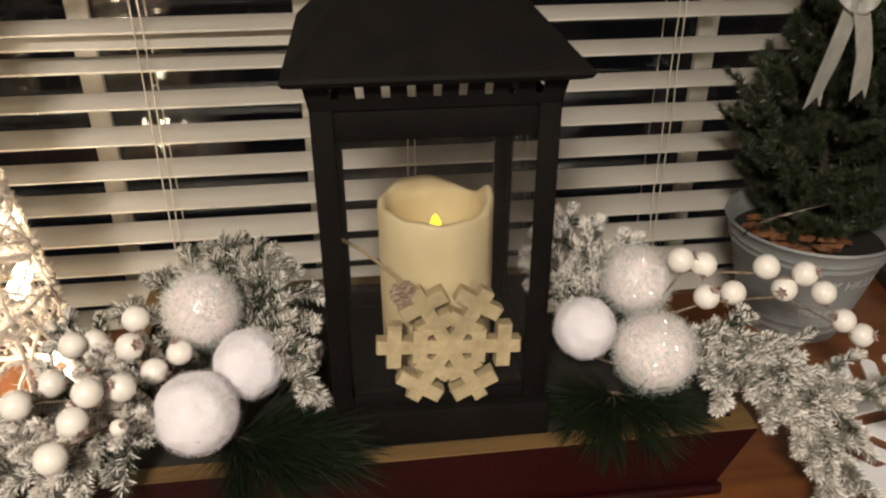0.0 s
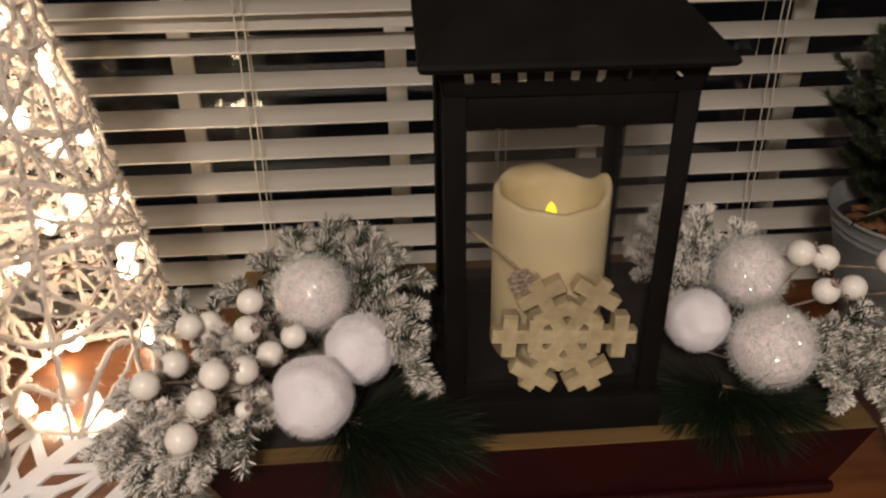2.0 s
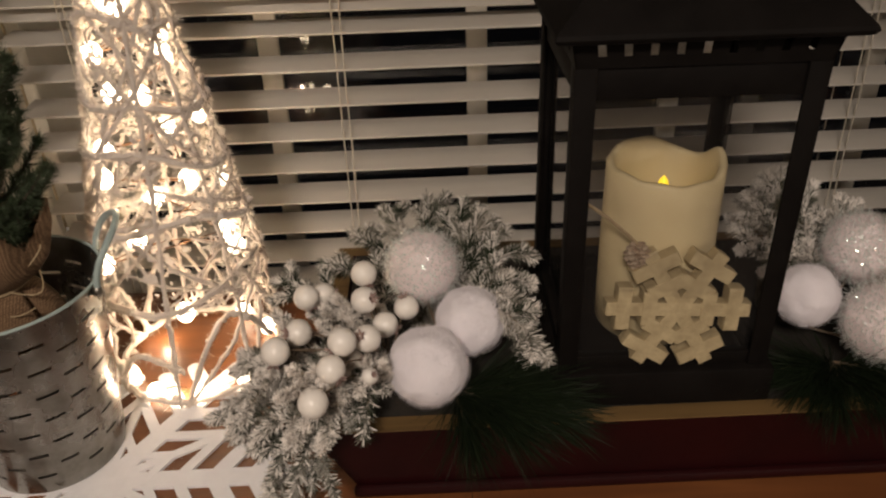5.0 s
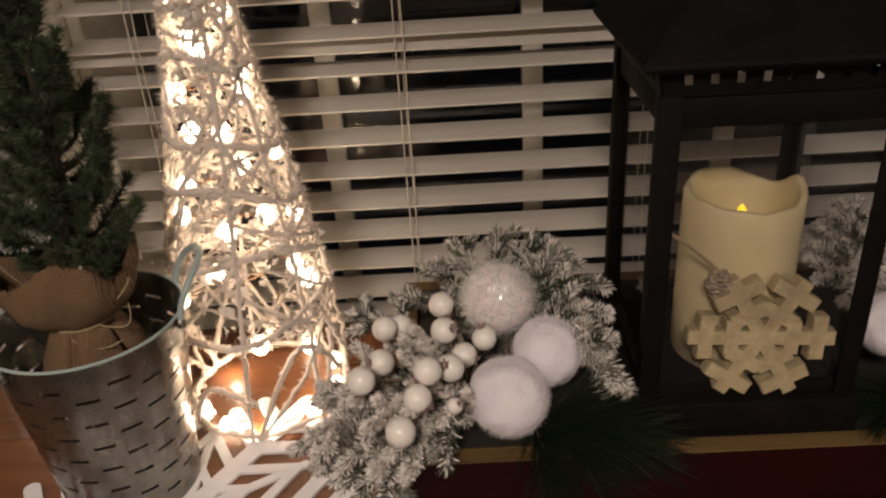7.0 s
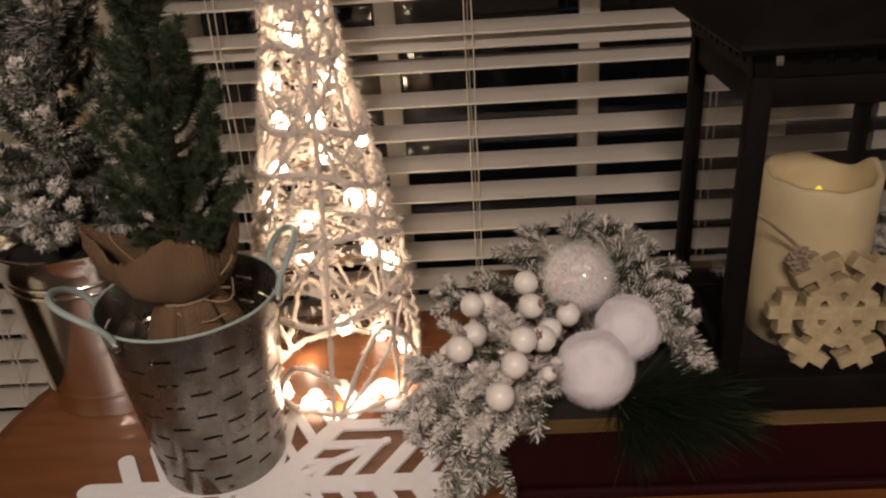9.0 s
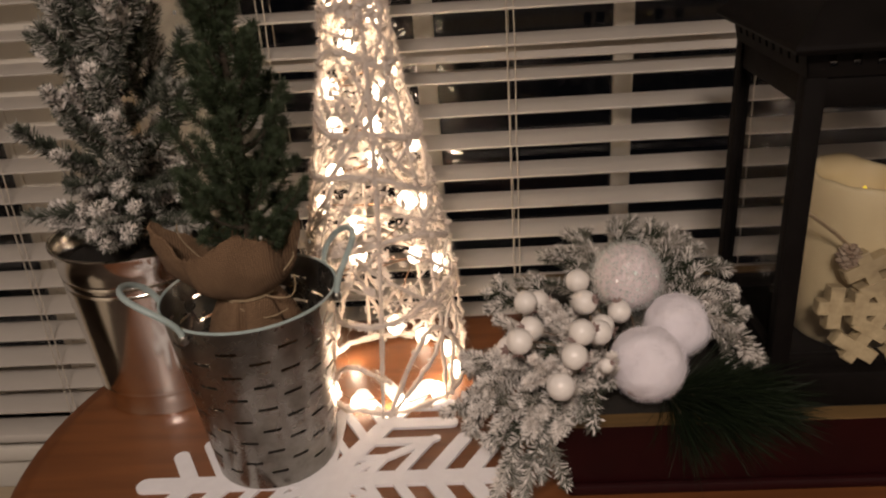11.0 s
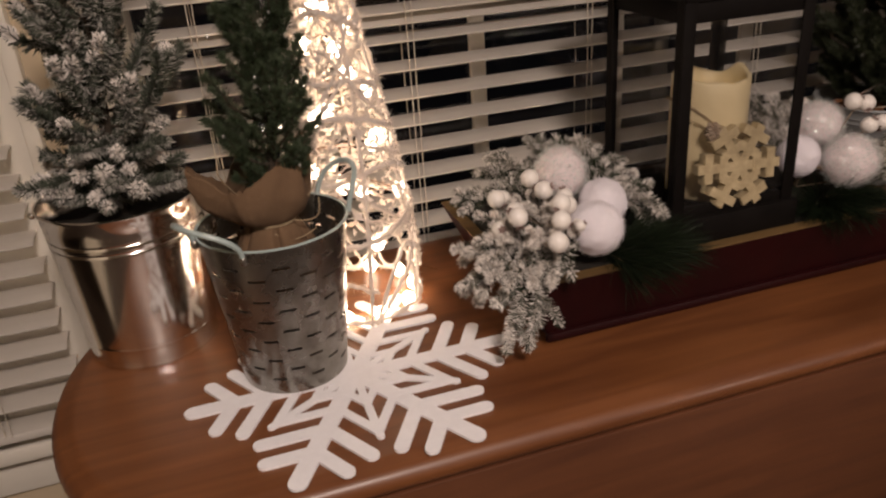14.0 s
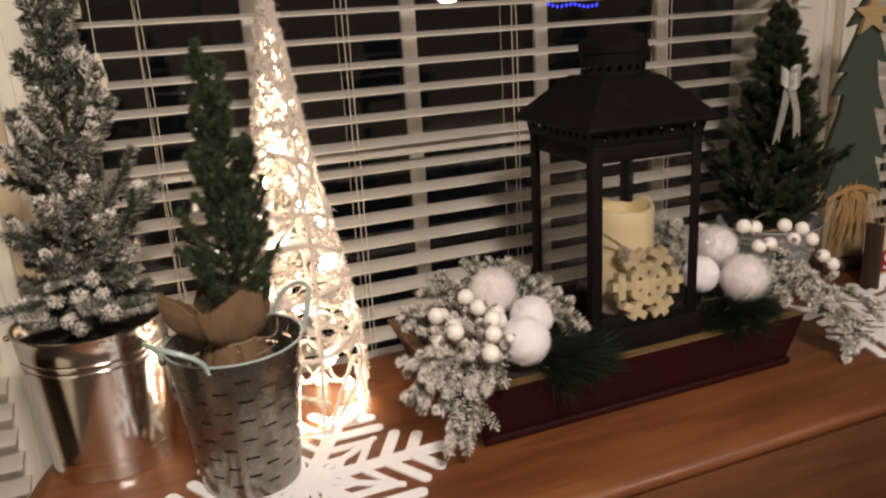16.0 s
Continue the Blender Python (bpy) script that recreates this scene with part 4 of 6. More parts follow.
def cone_tree():
    w = thing("lit_cone_tree", "white string-wrapped cone tree lit by warm fairy lights", "cone tree", (CX, CY, TOP + 0.004))

    def path(a0, a1, z0, z1, k, jit=0.0015):
        a, z = np.linspace(a0, a1, k), np.linspace(z0, z1, k)
        r = cone_r(z) + jit * rng.normal(size=k)
        return np.c_[r * np.cos(a), r * np.sin(a), z + 0.6 * jit * rng.normal(size=k)]

    def strand(pts, r):
        """A hairy yarn: an uneven core with short fibres."""
        M = Mesh()
        k = len(pts)
        M.tube(pts, r * (1 + 0.20 * rng.normal(size=k).clip(-1.5, 1.7)), 6)
        for c in pts[rng.random(k) < 0.4]:
            M.ball(c + rng.normal(size=3) * r * 0.6, r * rng.uniform(0.6, 1.15), 1, 0.3)
        n = int(26 * k * r / 0.0026)
        p, d = along(pts, rng.random(n))
        q = p + rng.normal(size=(n, 3)) * (0.0016 + 0.9 * r)
        c = rng.normal(size=(n, 3)) * 0.00022
        M.tris(np.stack([p - c, p + c, q], 1).reshape(-1, 3), (np.arange(n) * 3)[:, None] + np.array((0, 1, 2)))
        return M
    # hoops
    for z in (0.004, 0.125, 0.185, 0.255, 0.315, 0.37, 0.43, 0.48):
        p = path(0, 2 * np.pi * 0.99, z, z + 0.001, 60, 0.001)
        if z > 0.01:        # slanted and sagging
            an = np.linspace(0, 2 * np.pi, 60)
            p[:, 2] += 0.014 * np.sin(an + rng.uniform(0, 6.28)) + 0.006 * np.sin(3 * an + rng.uniform(0, 6.28))
            p[:, :2] *= (cone_r(p[:, 2]) / cone_r(z))[:, None]
        part("hoop", strand(p, 0.0036), MAT["string"], w)
    # long ribs that meet at the tip
    for i in range(7):
        a = 2 * np.pi * i / 7 + 0.2
        part("rib", strand(path(a, a + rng.uniform(-0.7, 0.7), 0.0, 0.61, 60), 0.0024), MAT["string"], w)
    # bows of string in the open foot
    for i in range(7):
        a = 2 * np.pi * i / 7 + rng.uniform(-0.3, 0.3)
        p = path(a, a + rng.uniform(0.6, 1.3), 0.0, rng.uniform(0.0, 0.05), 26, 0.0016)
        p[:, 2] += rng.uniform(0.025, 0.075) * np.sin(np.linspace(0, np.pi, 26)) ** rng.uniform(0.7, 1.6) + 0.003
        part("string", strand(p, 0.0029), MAT["string"], w)
    for i in range(8):
        a = rng.uniform(0, 6.28)
        part("string", strand(path(a, a + rng.uniform(0.5, 1.6) * rng.choice((-1, 1)), 0.0, 0.14, 24), 0.0022), MAT["string"], w)
    # matted cotton web with ragged holes
    nz, na = 190, 210
    M = Mesh()
    zs = np.linspace(0.105, 0.615, nz)
    an = np.linspace(0, 2 * np.pi, na, endpoint=False)
    v = np.zeros((nz, na, 3))
    keep = np.zeros((nz, na), bool)
    for i, z in enumerate(zs):
        r0 = float(cone_r(z)) - 0.0035
        for j, a in enumerate(an):
            p = Vector((r0 * math.cos(a), r0 * math.sin(a), z))
            n1 = noise.noise(p * 52 + Vector((3, 7, 1)))
            n2 = noise.noise(p * 150 + Vector((9, 2, 5)))
            n3 = noise.noise(p * 420)
            r = r0 + 0.0022 * n2 + 0.0014 * n3 + 0.0016 * n1
            v[i, j] = (r * math.cos(a), r * math.sin(a), z)
            keep[i, j] = 0.75 * n1 + 0.75 * n2 + 0.4 * n3 < -0.33 + 0.95 * max(0.0, (z - 0.38) / 0.22)
    f = [(i * na + j, i * na + (j + 1) % na, (i + 1) * na + (j + 1) % na, (i + 1) * na + j) for i in range(nz - 1) for j in range(na) if keep[i, j]]
    M.add(v.reshape(-1, 3), f)
    part("cotton_web", M, MAT["shell"], w, "matted translucent white cotton with holes", angle=180)
    # the criss-cross winding
    for i in range(110):
        z0 = 0.115 + 0.47 * rng.random() ** 0.95
        up = rng.uniform(-0.10, 0.16)
        z1 = np.clip(z0 + up, 0.112, 0.60)
        a = rng.uniform(0, 6.28)
        turn = rng.uniform(0.5, 2.4) * rng.choice((-1, 1))
        k = int(10 + 12 * abs(turn))
        part("string", strand(path(a, a + turn, z0, z1, k, 0.0007), rng.uniform(0.0012, 0.0025)), MAT["string"], w)
    for i in range(90):
        z0 = rng.uniform(0.115, 0.56)
        z1 = np.clip(z0 + rng.uniform(-0.08, 0.12), 0.112, 0.60)
        a = rng.uniform(0, 6.28)
        turn = rng.uniform(0.3, 1.5) * rng.choice((-1, 1))
        part("string", strand(path(a, a + turn, z0, z1, int(10 + 14 * abs(turn)), 0.0020), rng.uniform(0.0007, 0.0013)), MAT["string"], w)
    # tufts of fluff and loose fibres on the winding
    M = Mesh()
    for i in range(260):
        z = 0.115 + 0.49 * rng.random() ** 0.9
        a = rng.uniform(0, 6.28)
        r = float(cone_r(z)) + rng.normal() * 0.0022
        M.ball((r * math.cos(a), r * math.sin(a), z), rng.uniform(0.0016, 0.0048), 1, 0.35, 0, tuple(rng.uniform(0.6, 1.6, 3)))
    for i in range(360):
        z = 0.42 + 0.21 * rng.random()
        a = rng.uniform(0, 6.28)
        r = float(cone_r(z)) * rng.uniform(0.85, 1.15)
        M.ball((r * math.cos(a), r * math.sin(a), z), rng.uniform(0.0016, 0.0038), 1, 0.3, 0, tuple(rng.uniform(0.6, 1.6, 3)))
    n = 9000
    z = 0.11 + 0.5 * rng.random(n)
    a = rng.uniform(0, 6.28, n)
    p = np.c_[cone_r(z) * np.cos(a), cone_r(z) * np.sin(a), z]
    d = np.c_[np.cos(a), np.sin(a), 0 * a] * 0.7 + rng.normal(size=(n, 3)) * 0.8
    q = p + d * rng.uniform(0.002, 0.007, (n, 1))
    c = rng.normal(size=(n, 3)) * 0.0002
    M.tris(np.stack([p - c, p + c, q], 1).reshape(-1, 3), (np.arange(n) * 3)[:, None] + np.array((0, 1, 2)))
    part("fluff", M, MAT["string"], w)
    # the light string inside
    spots = []
    for i in range(34):
        z = 0.004 + 0.53 * (i / 33) ** 1.05
        a = i * 2.42 + 0.6
        r = max(0.004, float(cone_r(z)) - 0.010)
        if i < 7:
            a, z, r = -2.6 + i * 0.62, 0.008, 0.078
        spots.append((r * math.cos(a), r * math.sin(a), z))
    # balls larger than the bulbs: the glow round each is built into its size
    for p in spots:
        M = Mesh()
        M.ball(p, 0.0092, 2, 0.0, 0, (1, 1, 1.2))
        part("bulb", M, MAT["bulb"], w)
    M = Mesh()
    order = np.array(spots)
    pts = np.concatenate([bend(order[i], order[i + 1], 0, 6, tuple(rng.normal(size=3) * 0.004))[:-1] for i in range(len(order) - 1)])
    M.tube(pts, 0.0007, 5)
    M.tube(bend((0.06, 0.02, 0.002), (0.125, 0.03, 0.0), 0.012, 8), 0.0008, 5)
    part("light_wire", M, MAT["wire"], w)


cone_tree()
for z, r, a, p in ((0.012, 0.066, -1.5, 0.22), (0.012, 0.066, -0.3, 0.20), (0.015, 0.06, 2.6, 0.14), (0.13, 0.066, -1.2, 0.075), (0.16, 0.050, 1.6, 0.07), (0.23, 0.050, -2.0, 0.075), (0.32, 0.036, -1.0, 0.07), (0.43, 0.012, 2.0, 0.06), (0.12, 0.090, 0.9, 0.05), (0.22, 0.075, 1.5, 0.055), (0.32, 0.057, 0.9, 0.05), (0.42, 0.039, 1.7, 0.045)):
    lamp("fairy_light_glow", "POINT", (CX + r * math.cos(a), CY + r * math.sin(a), TOP + z), p, (1.0, 0.79, 0.56), 0.006)

# ---- pails and small trees ----


def steel_pail():
    w = thing("steel_pail", "shiny polished steel pail with two raised bands", "pail", (-0.516, 0.863, TOP))
    H, r0, r1 = 0.205, 0.0790, 0.0955
    rr = lambda z: r0 + (r1 - r0) * z / H
    prof = [(0.001, 0.004), (r0 - 0.004, 0.004), (r0 - 0.001, 0.0), (r0 + 0.0012, 0.001), (r0 + 0.0012, 0.004), (rr(0.006), 0.006)]
    prof += [(rr(0.023), 0.023), (rr(0.026), 0.026), (rr(0.0275) + 0.0005, 0.0275), (rr(0.029), 0.029), (rr(0.032), 0.032)]
    prof += [(rr(z), z) for z in np.linspace(0.04, 0.154, 6)]
    for zb in (0.160, 0.170):
        prof += [(rr(zb - 0.0035), zb - 0.0035), (rr(zb - 0.0013), zb - 0.0013), (rr(zb) - 0.0010, zb), (rr(zb + 0.0013), zb + 0.0013), (rr(zb + 0.0035), zb + 0.0035)]
    prof += [(rr(0.182), 0.182), (rr(H - 0.006), H - 0.006), (r1 + 0.0022, H - 0.003), (r1 + 0.0024, H - 0.001), (r1, H), (r1 - 0.0015, H - 0.002)]
    prof += [(rr(0.15) - 0.0012, 0.15), (rr(0.05) - 0.0012, 0.05), (r0 - 0.004, 0.008), (0.001, 0.008)]
    M = Mesh()
    M.lathe(prof, 96)
    part("body", M, MAT["steel"], w, angle=50)
    for a in (190, 10):
        M = Mesh()
        x, y = math.cos(radians(a)), math.sin(radians(a))
        M.ball(((r1 + 0.004) * x, (r1 + 0.004) * y, H - 0.006), 0.0045, 2)
        part("ear", M, MAT["steel"], w)
    M = Mesh()
    M.lathe([(0.001, 0.178), (0.05, 0.175), (0.0905, 0.172)], 40, wob=lambda a, z: 1)
    part("filling", M, MAT["dark"], w)


steel_pail()


def tree(name, label, base, top, radius, limbs, mats, needle, per, fingers, low=0.1, droop=0.2, stiff=0.35, seed=3, trunk_r=0.006, crowd=0.85, slim=1.15, skirt=1.0):
    """A small tree: trunk and separate needled limbs with side shoots."""
    global rng
    rng = np.random.default_rng(seed)
    w = thing(name, label, "small tree", base)
    H = top - base[2]
    tr = lambda t: np.array((0.0, 0.0, H * t))
    M = Mesh()
    M.tube([tr(t) for t in np.linspace(-0.02, 0.97, 12)], np.linspace(trunk_r, 0.0012, 12), 8)
    part("trunk", M, mats[0], w)
    ln, wd = needle
    for i in range(limbs):
        t = low + (0.93 - low) * (i / limbs) ** crowd
        a = i * 2.39996 + rng.normal() * 0.25
        reach = radius * (1 - ((t - low) / (1 - low)) ** slim) * min(1.0, skirt + 5 * t) * rng.uniform(0.75, 1.12) + 0.018 - 0.010 * (t > 0.8)
        p0 = tr(t)
        out = np.array((math.cos(a), math.sin(a), 0))
        p1 = p0 + out * reach + np.array((0, 0, reach * (stiff + rng.uniform(-droop, droop))))
        st = bend(p0, p1, -reach * 0.12, 8)
        M = Mesh()
        M.tube(st, np.linspace(0.0018, 0.0007, 8), 5, 0)
        needles(M, st, int(per * (0.5 + reach / radius)), ln, wd, (40, 72), 1, 0.12)
        for j in range(fingers):
            s = rng.uniform(0.3, 0.85)
            q0, d = along(st, np.array([s]))
            side = np.cross(d[0], (0, 0, 1)) * rng.choice((-1, 1))
            q1 = q0[0] + (d[0] * 0.6 + side * rng.uniform(0.35, 0.9) + np.array((0, 0, rng.uniform(-0.1, 0.7)))) * reach * rng.uniform(0.3, 0.55)
            sh = bend(q0[0], q1, 0.002, 6)
            M.tube(sh, np.linspace(0.0013, 0.0006, 6), 4, 0)
            needles(M, sh, int(per * 0.6), ln, wd, (40, 72), 1, 0.1)
        part("branch", M, mats, w)
    tip = bend(tr(0.86), tr(1.0), 0, 6)
    M = Mesh()
    M.tube(tip, np.linspace(0.0016, 0.0006, 6), 5, 0)
    needles(M, tip, int(per * 1.2), ln, wd, (25, 60), 1, 0.0)
    part("top_shoot", M, mats, w)
    return w


def brush_tree(name, label, base, H, mats, seed, N, spread, length, fat, wd, dense, lean=0.0, caps=0.0, crowd=1.3, sides=0.6, rise=(0.3, 1.2), low_rise=(0.0, 0.55), bow=0.0, blunt=0.0, low=0.0, skirt=0.16):
    """A trunk with boughs that end in bottle-brush fingers. spread(t): the crown's radius."""
    global rng
    rng = np.random.default_rng(seed)
    w = thing(name, label, "small tree", tuple(base))
    tr = lambda t: np.array((lean * t + bow * t * (1 - t), 0.0, H * t))
    M = Mesh()
    M.tube([tr(t) for t in np.linspace(-0.01, 0.97, 12)], np.linspace(0.0055, 0.0015, 12), 8)
    part("trunk", M, mats[0], w)

    def finger(M, a, b, f):
        L = float(np.linalg.norm(b - a))
        fg = bend(a, b, -0.004, 7, tuple(rng.normal(size=3) * 0.002))
        M.tube(fg, np.linspace(0.0018, 0.0008, 7), 5, 0)
        needles(M, fg, int(dense * L), fat * f, wd, (40, 68), 1, 0.0, blunt, tuft=False)
        needles(M, fg[-2:], int(dense * 0.011), fat * 0.85 * f, wd, (5, 62), 1, 0.2, blunt, tuft=False)
        if rng.random() < caps:         # a heavy cap of snow on the tip
            s = int(rng.integers(3, 5))
            needles(M, fg[s:], int(dense * 0.55 * L), fat * 0.86 * f, wd * 1.7, (35, 80), 2, 0.1, 0.9, up=0.5, tuft=False)
            needles(M, fg[-2:], int(dense * 0.020), fat * 0.75 * f, wd * 1.7, (5, 80), 2, 0.1, 0.9, up=0.4, tuft=False)
    for i in range(N):
        t = low + (0.93 - low) * (i / N) ** crowd
        a = i * 2.39996 + rng.normal() * 0.3
        R = spread(t) * (rng.uniform(0.78, 1.12) if i % 3 else rng.uniform(0.4, 0.75))
        out = np.array((math.cos(a), math.sin(a), 0))
        up = rng.uniform(*rise) + 0.6 * t
        if i < N * skirt:
            up = rng.uniform(*low_rise)
            R = spread(t) * rng.uniform(0.5, 0.92)
        L = min(R * 1.05, rng.uniform(*length))
        d = out + np.array((0, 0, up))
        d /= np.linalg.norm(d)
        tip = tr(t) + out * R + np.array((0, 0, 0.25 * length[0] + 0.5 * R * up))
        foot = tip - d * L
        M = Mesh()
        st = bend(tr(t), foot, -0.004, 5)
        M.tube(st, np.linspace(0.0024, 0.0016, 5), 5, 0)
        needles(M, st, int(dense * 0.45 * np.linalg.norm(foot - tr(t))), fat * 0.8, wd, (40, 70), 1, 0.15, blunt, tuft=False)
        finger(M, foot, tip, rng.uniform(0.85, 1.1))
        for sgn in (-1, 1):             # side fingers
            if rng.random() < sides:
                sd = d + 0.8 * np.cross(d, (0, 0, 1)) * sgn + rng.normal(size=3) * 0.25
                sd /= np.linalg.norm(sd)
                q = foot + d * L * rng.uniform(0.05, 0.35)
                finger(M, q, q + sd * L * rng.uniform(0.5, 0.8), rng.uniform(0.75, 1.0))
        part("branch", M, mats, w, angle=80)
    top = bend(tr(0.80), tr(1.0), 0, 7)
    M = Mesh()
    M.tube(top, np.linspace(0.002, 0.0008, 7), 5, 0)
    needles(M, top, int(dense * 0.20 * H), fat, wd, (35, 65), 1, 0.0, blunt, tuft=False)
    needles(M, top[-2:], int(dense * 0.012), fat * 0.85, wd, (5, 60), 1, 0.2, blunt, tuft=False)
    part("top_shoot", M, mats, w, angle=80)
    return w


brush_tree("flocked_tree", "snow-flocked artificial pine tree standing in the steel pail", (-0.516, 0.863, TOP + 0.178), 0.507,
           [MAT["darkstem"], MAT["flock3"], MAT["flock4"]], 11, 78, lambda t: 0.122 * (1 - t) ** 1.30 + 0.008, (0.062, 0.100), 0.0168, 0.00082, 4700, 0.028, 0.50, 1.4, 0.50, (0.6, 1.5), (0.02, 0.35), blunt=0.8, low=0.022, skirt=0.27)


def olive_bucket():
    w = thing("olive_bucket", "dull grey metal bucket with rows of slots", "bucket", (-0.352, 0.712, TOP + 0.004))
    H, r0, r1 = 0.189, 0.0615, 0.0825
    rr = lambda z: r0 + (r1 - r0) * z / H
    per_row, cell, slot = 9, 20, 7
    seg = per_row * cell
    rows = [0.021 + 0.0131 * i for i in range(12)]
    zs = [0.0, 0.002, 0.010]
    for z in rows:
        zs += [z - 0.0016, z + 0.0016]
    zs += [0.176, H - 0.004, H]
    th = 0.0012
    M = Mesh()
    a = np.linspace(0, 2 * np.pi, seg, endpoint=False)
    v = []
    for off in (0.0, th):
        for z in zs:
            r = rr(z) - off
            v.append(np.stack([r * np.cos(a), r * np.sin(a), np.full(seg, z)], 1))
    k = len(zs)
    f = []
    I = lambda lay, i, s: (lay * k + i) * seg + s % seg
    for i in range(k - 1):
        hole_row = 3 <= i < 3 + 2 * len(rows) and (i - 3) % 2 == 0
        ri = (i - 3) // 2
        for s in range(seg):
            u = (s + (cell // 2 if ri % 2 else 0)) % cell
            if hole_row and u < slot:
                f += [(I(0, i, s), I(0, i, s + 1), I(1, i, s + 1), I(1, i, s)), (I(0, i + 1, s + 1), I(0, i + 1, s), I(1, i + 1, s), I(1, i + 1, s + 1))]
                if u == 0:
                    f.append((I(0, i + 1, s), I(0, i, s), I(1, i, s), I(1, i + 1, s)))
                if u == slot - 1:
                    f.append((I(0, i, s + 1), I(0, i + 1, s + 1), I(1, i + 1, s + 1), I(1, i, s + 1)))
                continue
            f.append((I(0, i, s), I(0, i, s + 1), I(0, i + 1, s + 1), I(0, i + 1, s)))
            f.append((I(1, i, s + 1), I(1, i, s), I(1, i + 1, s), I(1, i + 1, s + 1)))
    M.add(np.concatenate(v), f)
    M.lathe([(0.001, 0.003), (r0 - 0.0005, 0.003)], 60)
    part("body", M, MAT["galv"], w, angle=30)
    M = Mesh()
    t = np.linspace(0, 2 * np.pi, 90, endpoint=False)
    M.tube(np.c_[(r1 + 0.0005) * np.cos(t), (r1 + 0.0005) * np.sin(t), np.full(90, H)], 0.0015, 8, close=True)
    part("rim", M, MAT["mint"], w, "pale mint rolled rim")
    for c, wide, lift_z, swing in ((214, 0.50, 0.040, 0.026), (20, 0.42, 0.050, 0.020)):
        M = Mesh()
        pts = []
        for s in np.linspace(0, np.pi, 24):
            az = radians(c) + wide * math.cos(s)
            lift = math.sin(s)
            r = r1 + 0.003 + swing * lift ** 1.4
            pts.append((r * math.cos(az), r * math.sin(az), H - 0.008 + lift_z * lift ** 0.8))
        pts = np.array(pts)
        M.tube(pts, 0.0030, 8)
        handle = part("handle", M, MAT["mint"], w, "pale mint loop handle")
        for e in (0, -1):
            M = Mesh()
            M.ball(pts[e], 0.0048, 2, 0, 0, (1, 1, 1.3))
            part("rivet", M, MAT["galv"], handle)


olive_bucket()


def burlap():
    w = thing("burlap_wrap", "brown burlap wrap tied round the small tree's root ball", "burlap wrap", (-0.352, 0.710, TOP + 0.108))
    jit = np.random.default_rng(5)

    def crease(a, z):
        return 1 + 0.05 * math.sin(3 * a + 0.4) - 0.40 * (1 - abs(math.sin(2.5 * a + 0.7))) ** 5 * min(1.0, z / 0.05) + 0.015 * math.sin(5 * a + 30 * z)
    M = Mesh()
    M.lathe([(0.001, 0.0), (0.036, 0.002), (0.046, 0.02), (0.047, 0.045), (0.041, 0.062), (0.032, 0.078), (0.0255, 0.088), (0.018, 0.089), (0.001, 0.088)], 96, wob=crease)
    part("ball_cloth", M, MAT["burlap"], w, angle=60)
    # flat folds of the cloth above the tie: azimuth, reach and height of the edge at each crease
    folds = ((186, 0.080, 0.158), (222, 0.056, 0.136), (243, 0.055, 0.141), (283, 0.046, 0.160), (318, 0.050, 0.148),
             (345, 0.043, 0.122), (380, 0.058, 0.156), (430, 0.048, 0.140), (470, 0.058, 0.158), (510, 0.048, 0.128), (546, 0.083, 0.166))
    n, sub = 12, 9
    line = []
    for (a0, r0, z0), (a1, r1, z1) in zip(folds, folds[1:]):
        for q in range(sub):
            e = q / sub
            fray = 0.0 if q == 0 else 0.0012 * jit.normal()
            line.append([(math.cos(radians(a)), math.sin(radians(a)), r, z + fray) for a, r, z in ((a0, r0, z0), (a1, r1, z1))] + [e])
    seg = len(line)
    rows = np.zeros((2 * n, seg, 3))
    for j, (p, q, e) in enumerate(line):
        for i in range(n):
            u = i / (n - 1)
            ends = []
            for c, sn, r, z in (p, q):
                k = 0.026 + (r - 0.026) * (1 - (1 - u) ** 2.2)
                ends.append(np.array((k * c, k * sn, 0.0885 + (z - 0.0885) * u ** 1.35)))
            at = ends[0] * (1 - e) + ends[1] * e
            puff = 1 + 0.06 * math.sin(math.pi * e) * math.sin(math.pi * u)
            puff += 0.05 * noise.noise(Vector(at) * 38) + 0.03 * noise.noise(Vector(at) * 110)
            rows[i, j] = (at[0] * puff, at[1] * puff, at[2])
            rows[2 * n - 1 - i, j] = (at[0] * puff * 0.97, at[1] * puff * 0.97, at[2] + 0.0008)
    M = Mesh()
    M.add(rows.reshape(-1, 3), [(i * seg + q, i * seg + (q + 1) % seg, (i + 1) * seg + (q + 1) % seg, (i + 1) * seg + q) for i in range(2 * n - 1) for q in range(seg)])
    for e in range(150):        # frayed threads along the edge
        at = Vector(rows[n - 1, int(jit.integers(seg))])
        tip = at + Vector(jit.normal(size=3)) * 0.0022 + Vector((0, 0, 0.0022))
        M.tube([at - Vector((0, 0, 0.001)), (at + tip) / 2 + Vector(jit.normal(size=3)) * 0.0006, tip], 0.00028, 3)
    part("collar", M, MAT["burlap"], w, "loose folded burlap corners", angle=24)
    M = Mesh()
    t = np.linspace(0, 4 * np.pi, 80)
    M.tube(np.c_[0.0272 * np.cos(t), 0.0272 * np.sin(t), 0.0890 + 0.0012 * np.sin(t * 1.5)], 0.0011, 6)
    part("twine", M, MAT["twine"], w)
    M = Mesh()
    M.tube(bend((0.020, -0.020, 0.090), (0.050, -0.004, 0.125), 0.010, 10, (0.012, 0, 0)), 0.0007, 5)
    part("loose_thread", M, MAT["twine"], w)
    M = Mesh()
    M.tube(bend((0.020, -0.020, 0.090), (0.052, -0.020, 0.110), -0.012, 10, (0.010, 0, 0)), 0.0007, 5)
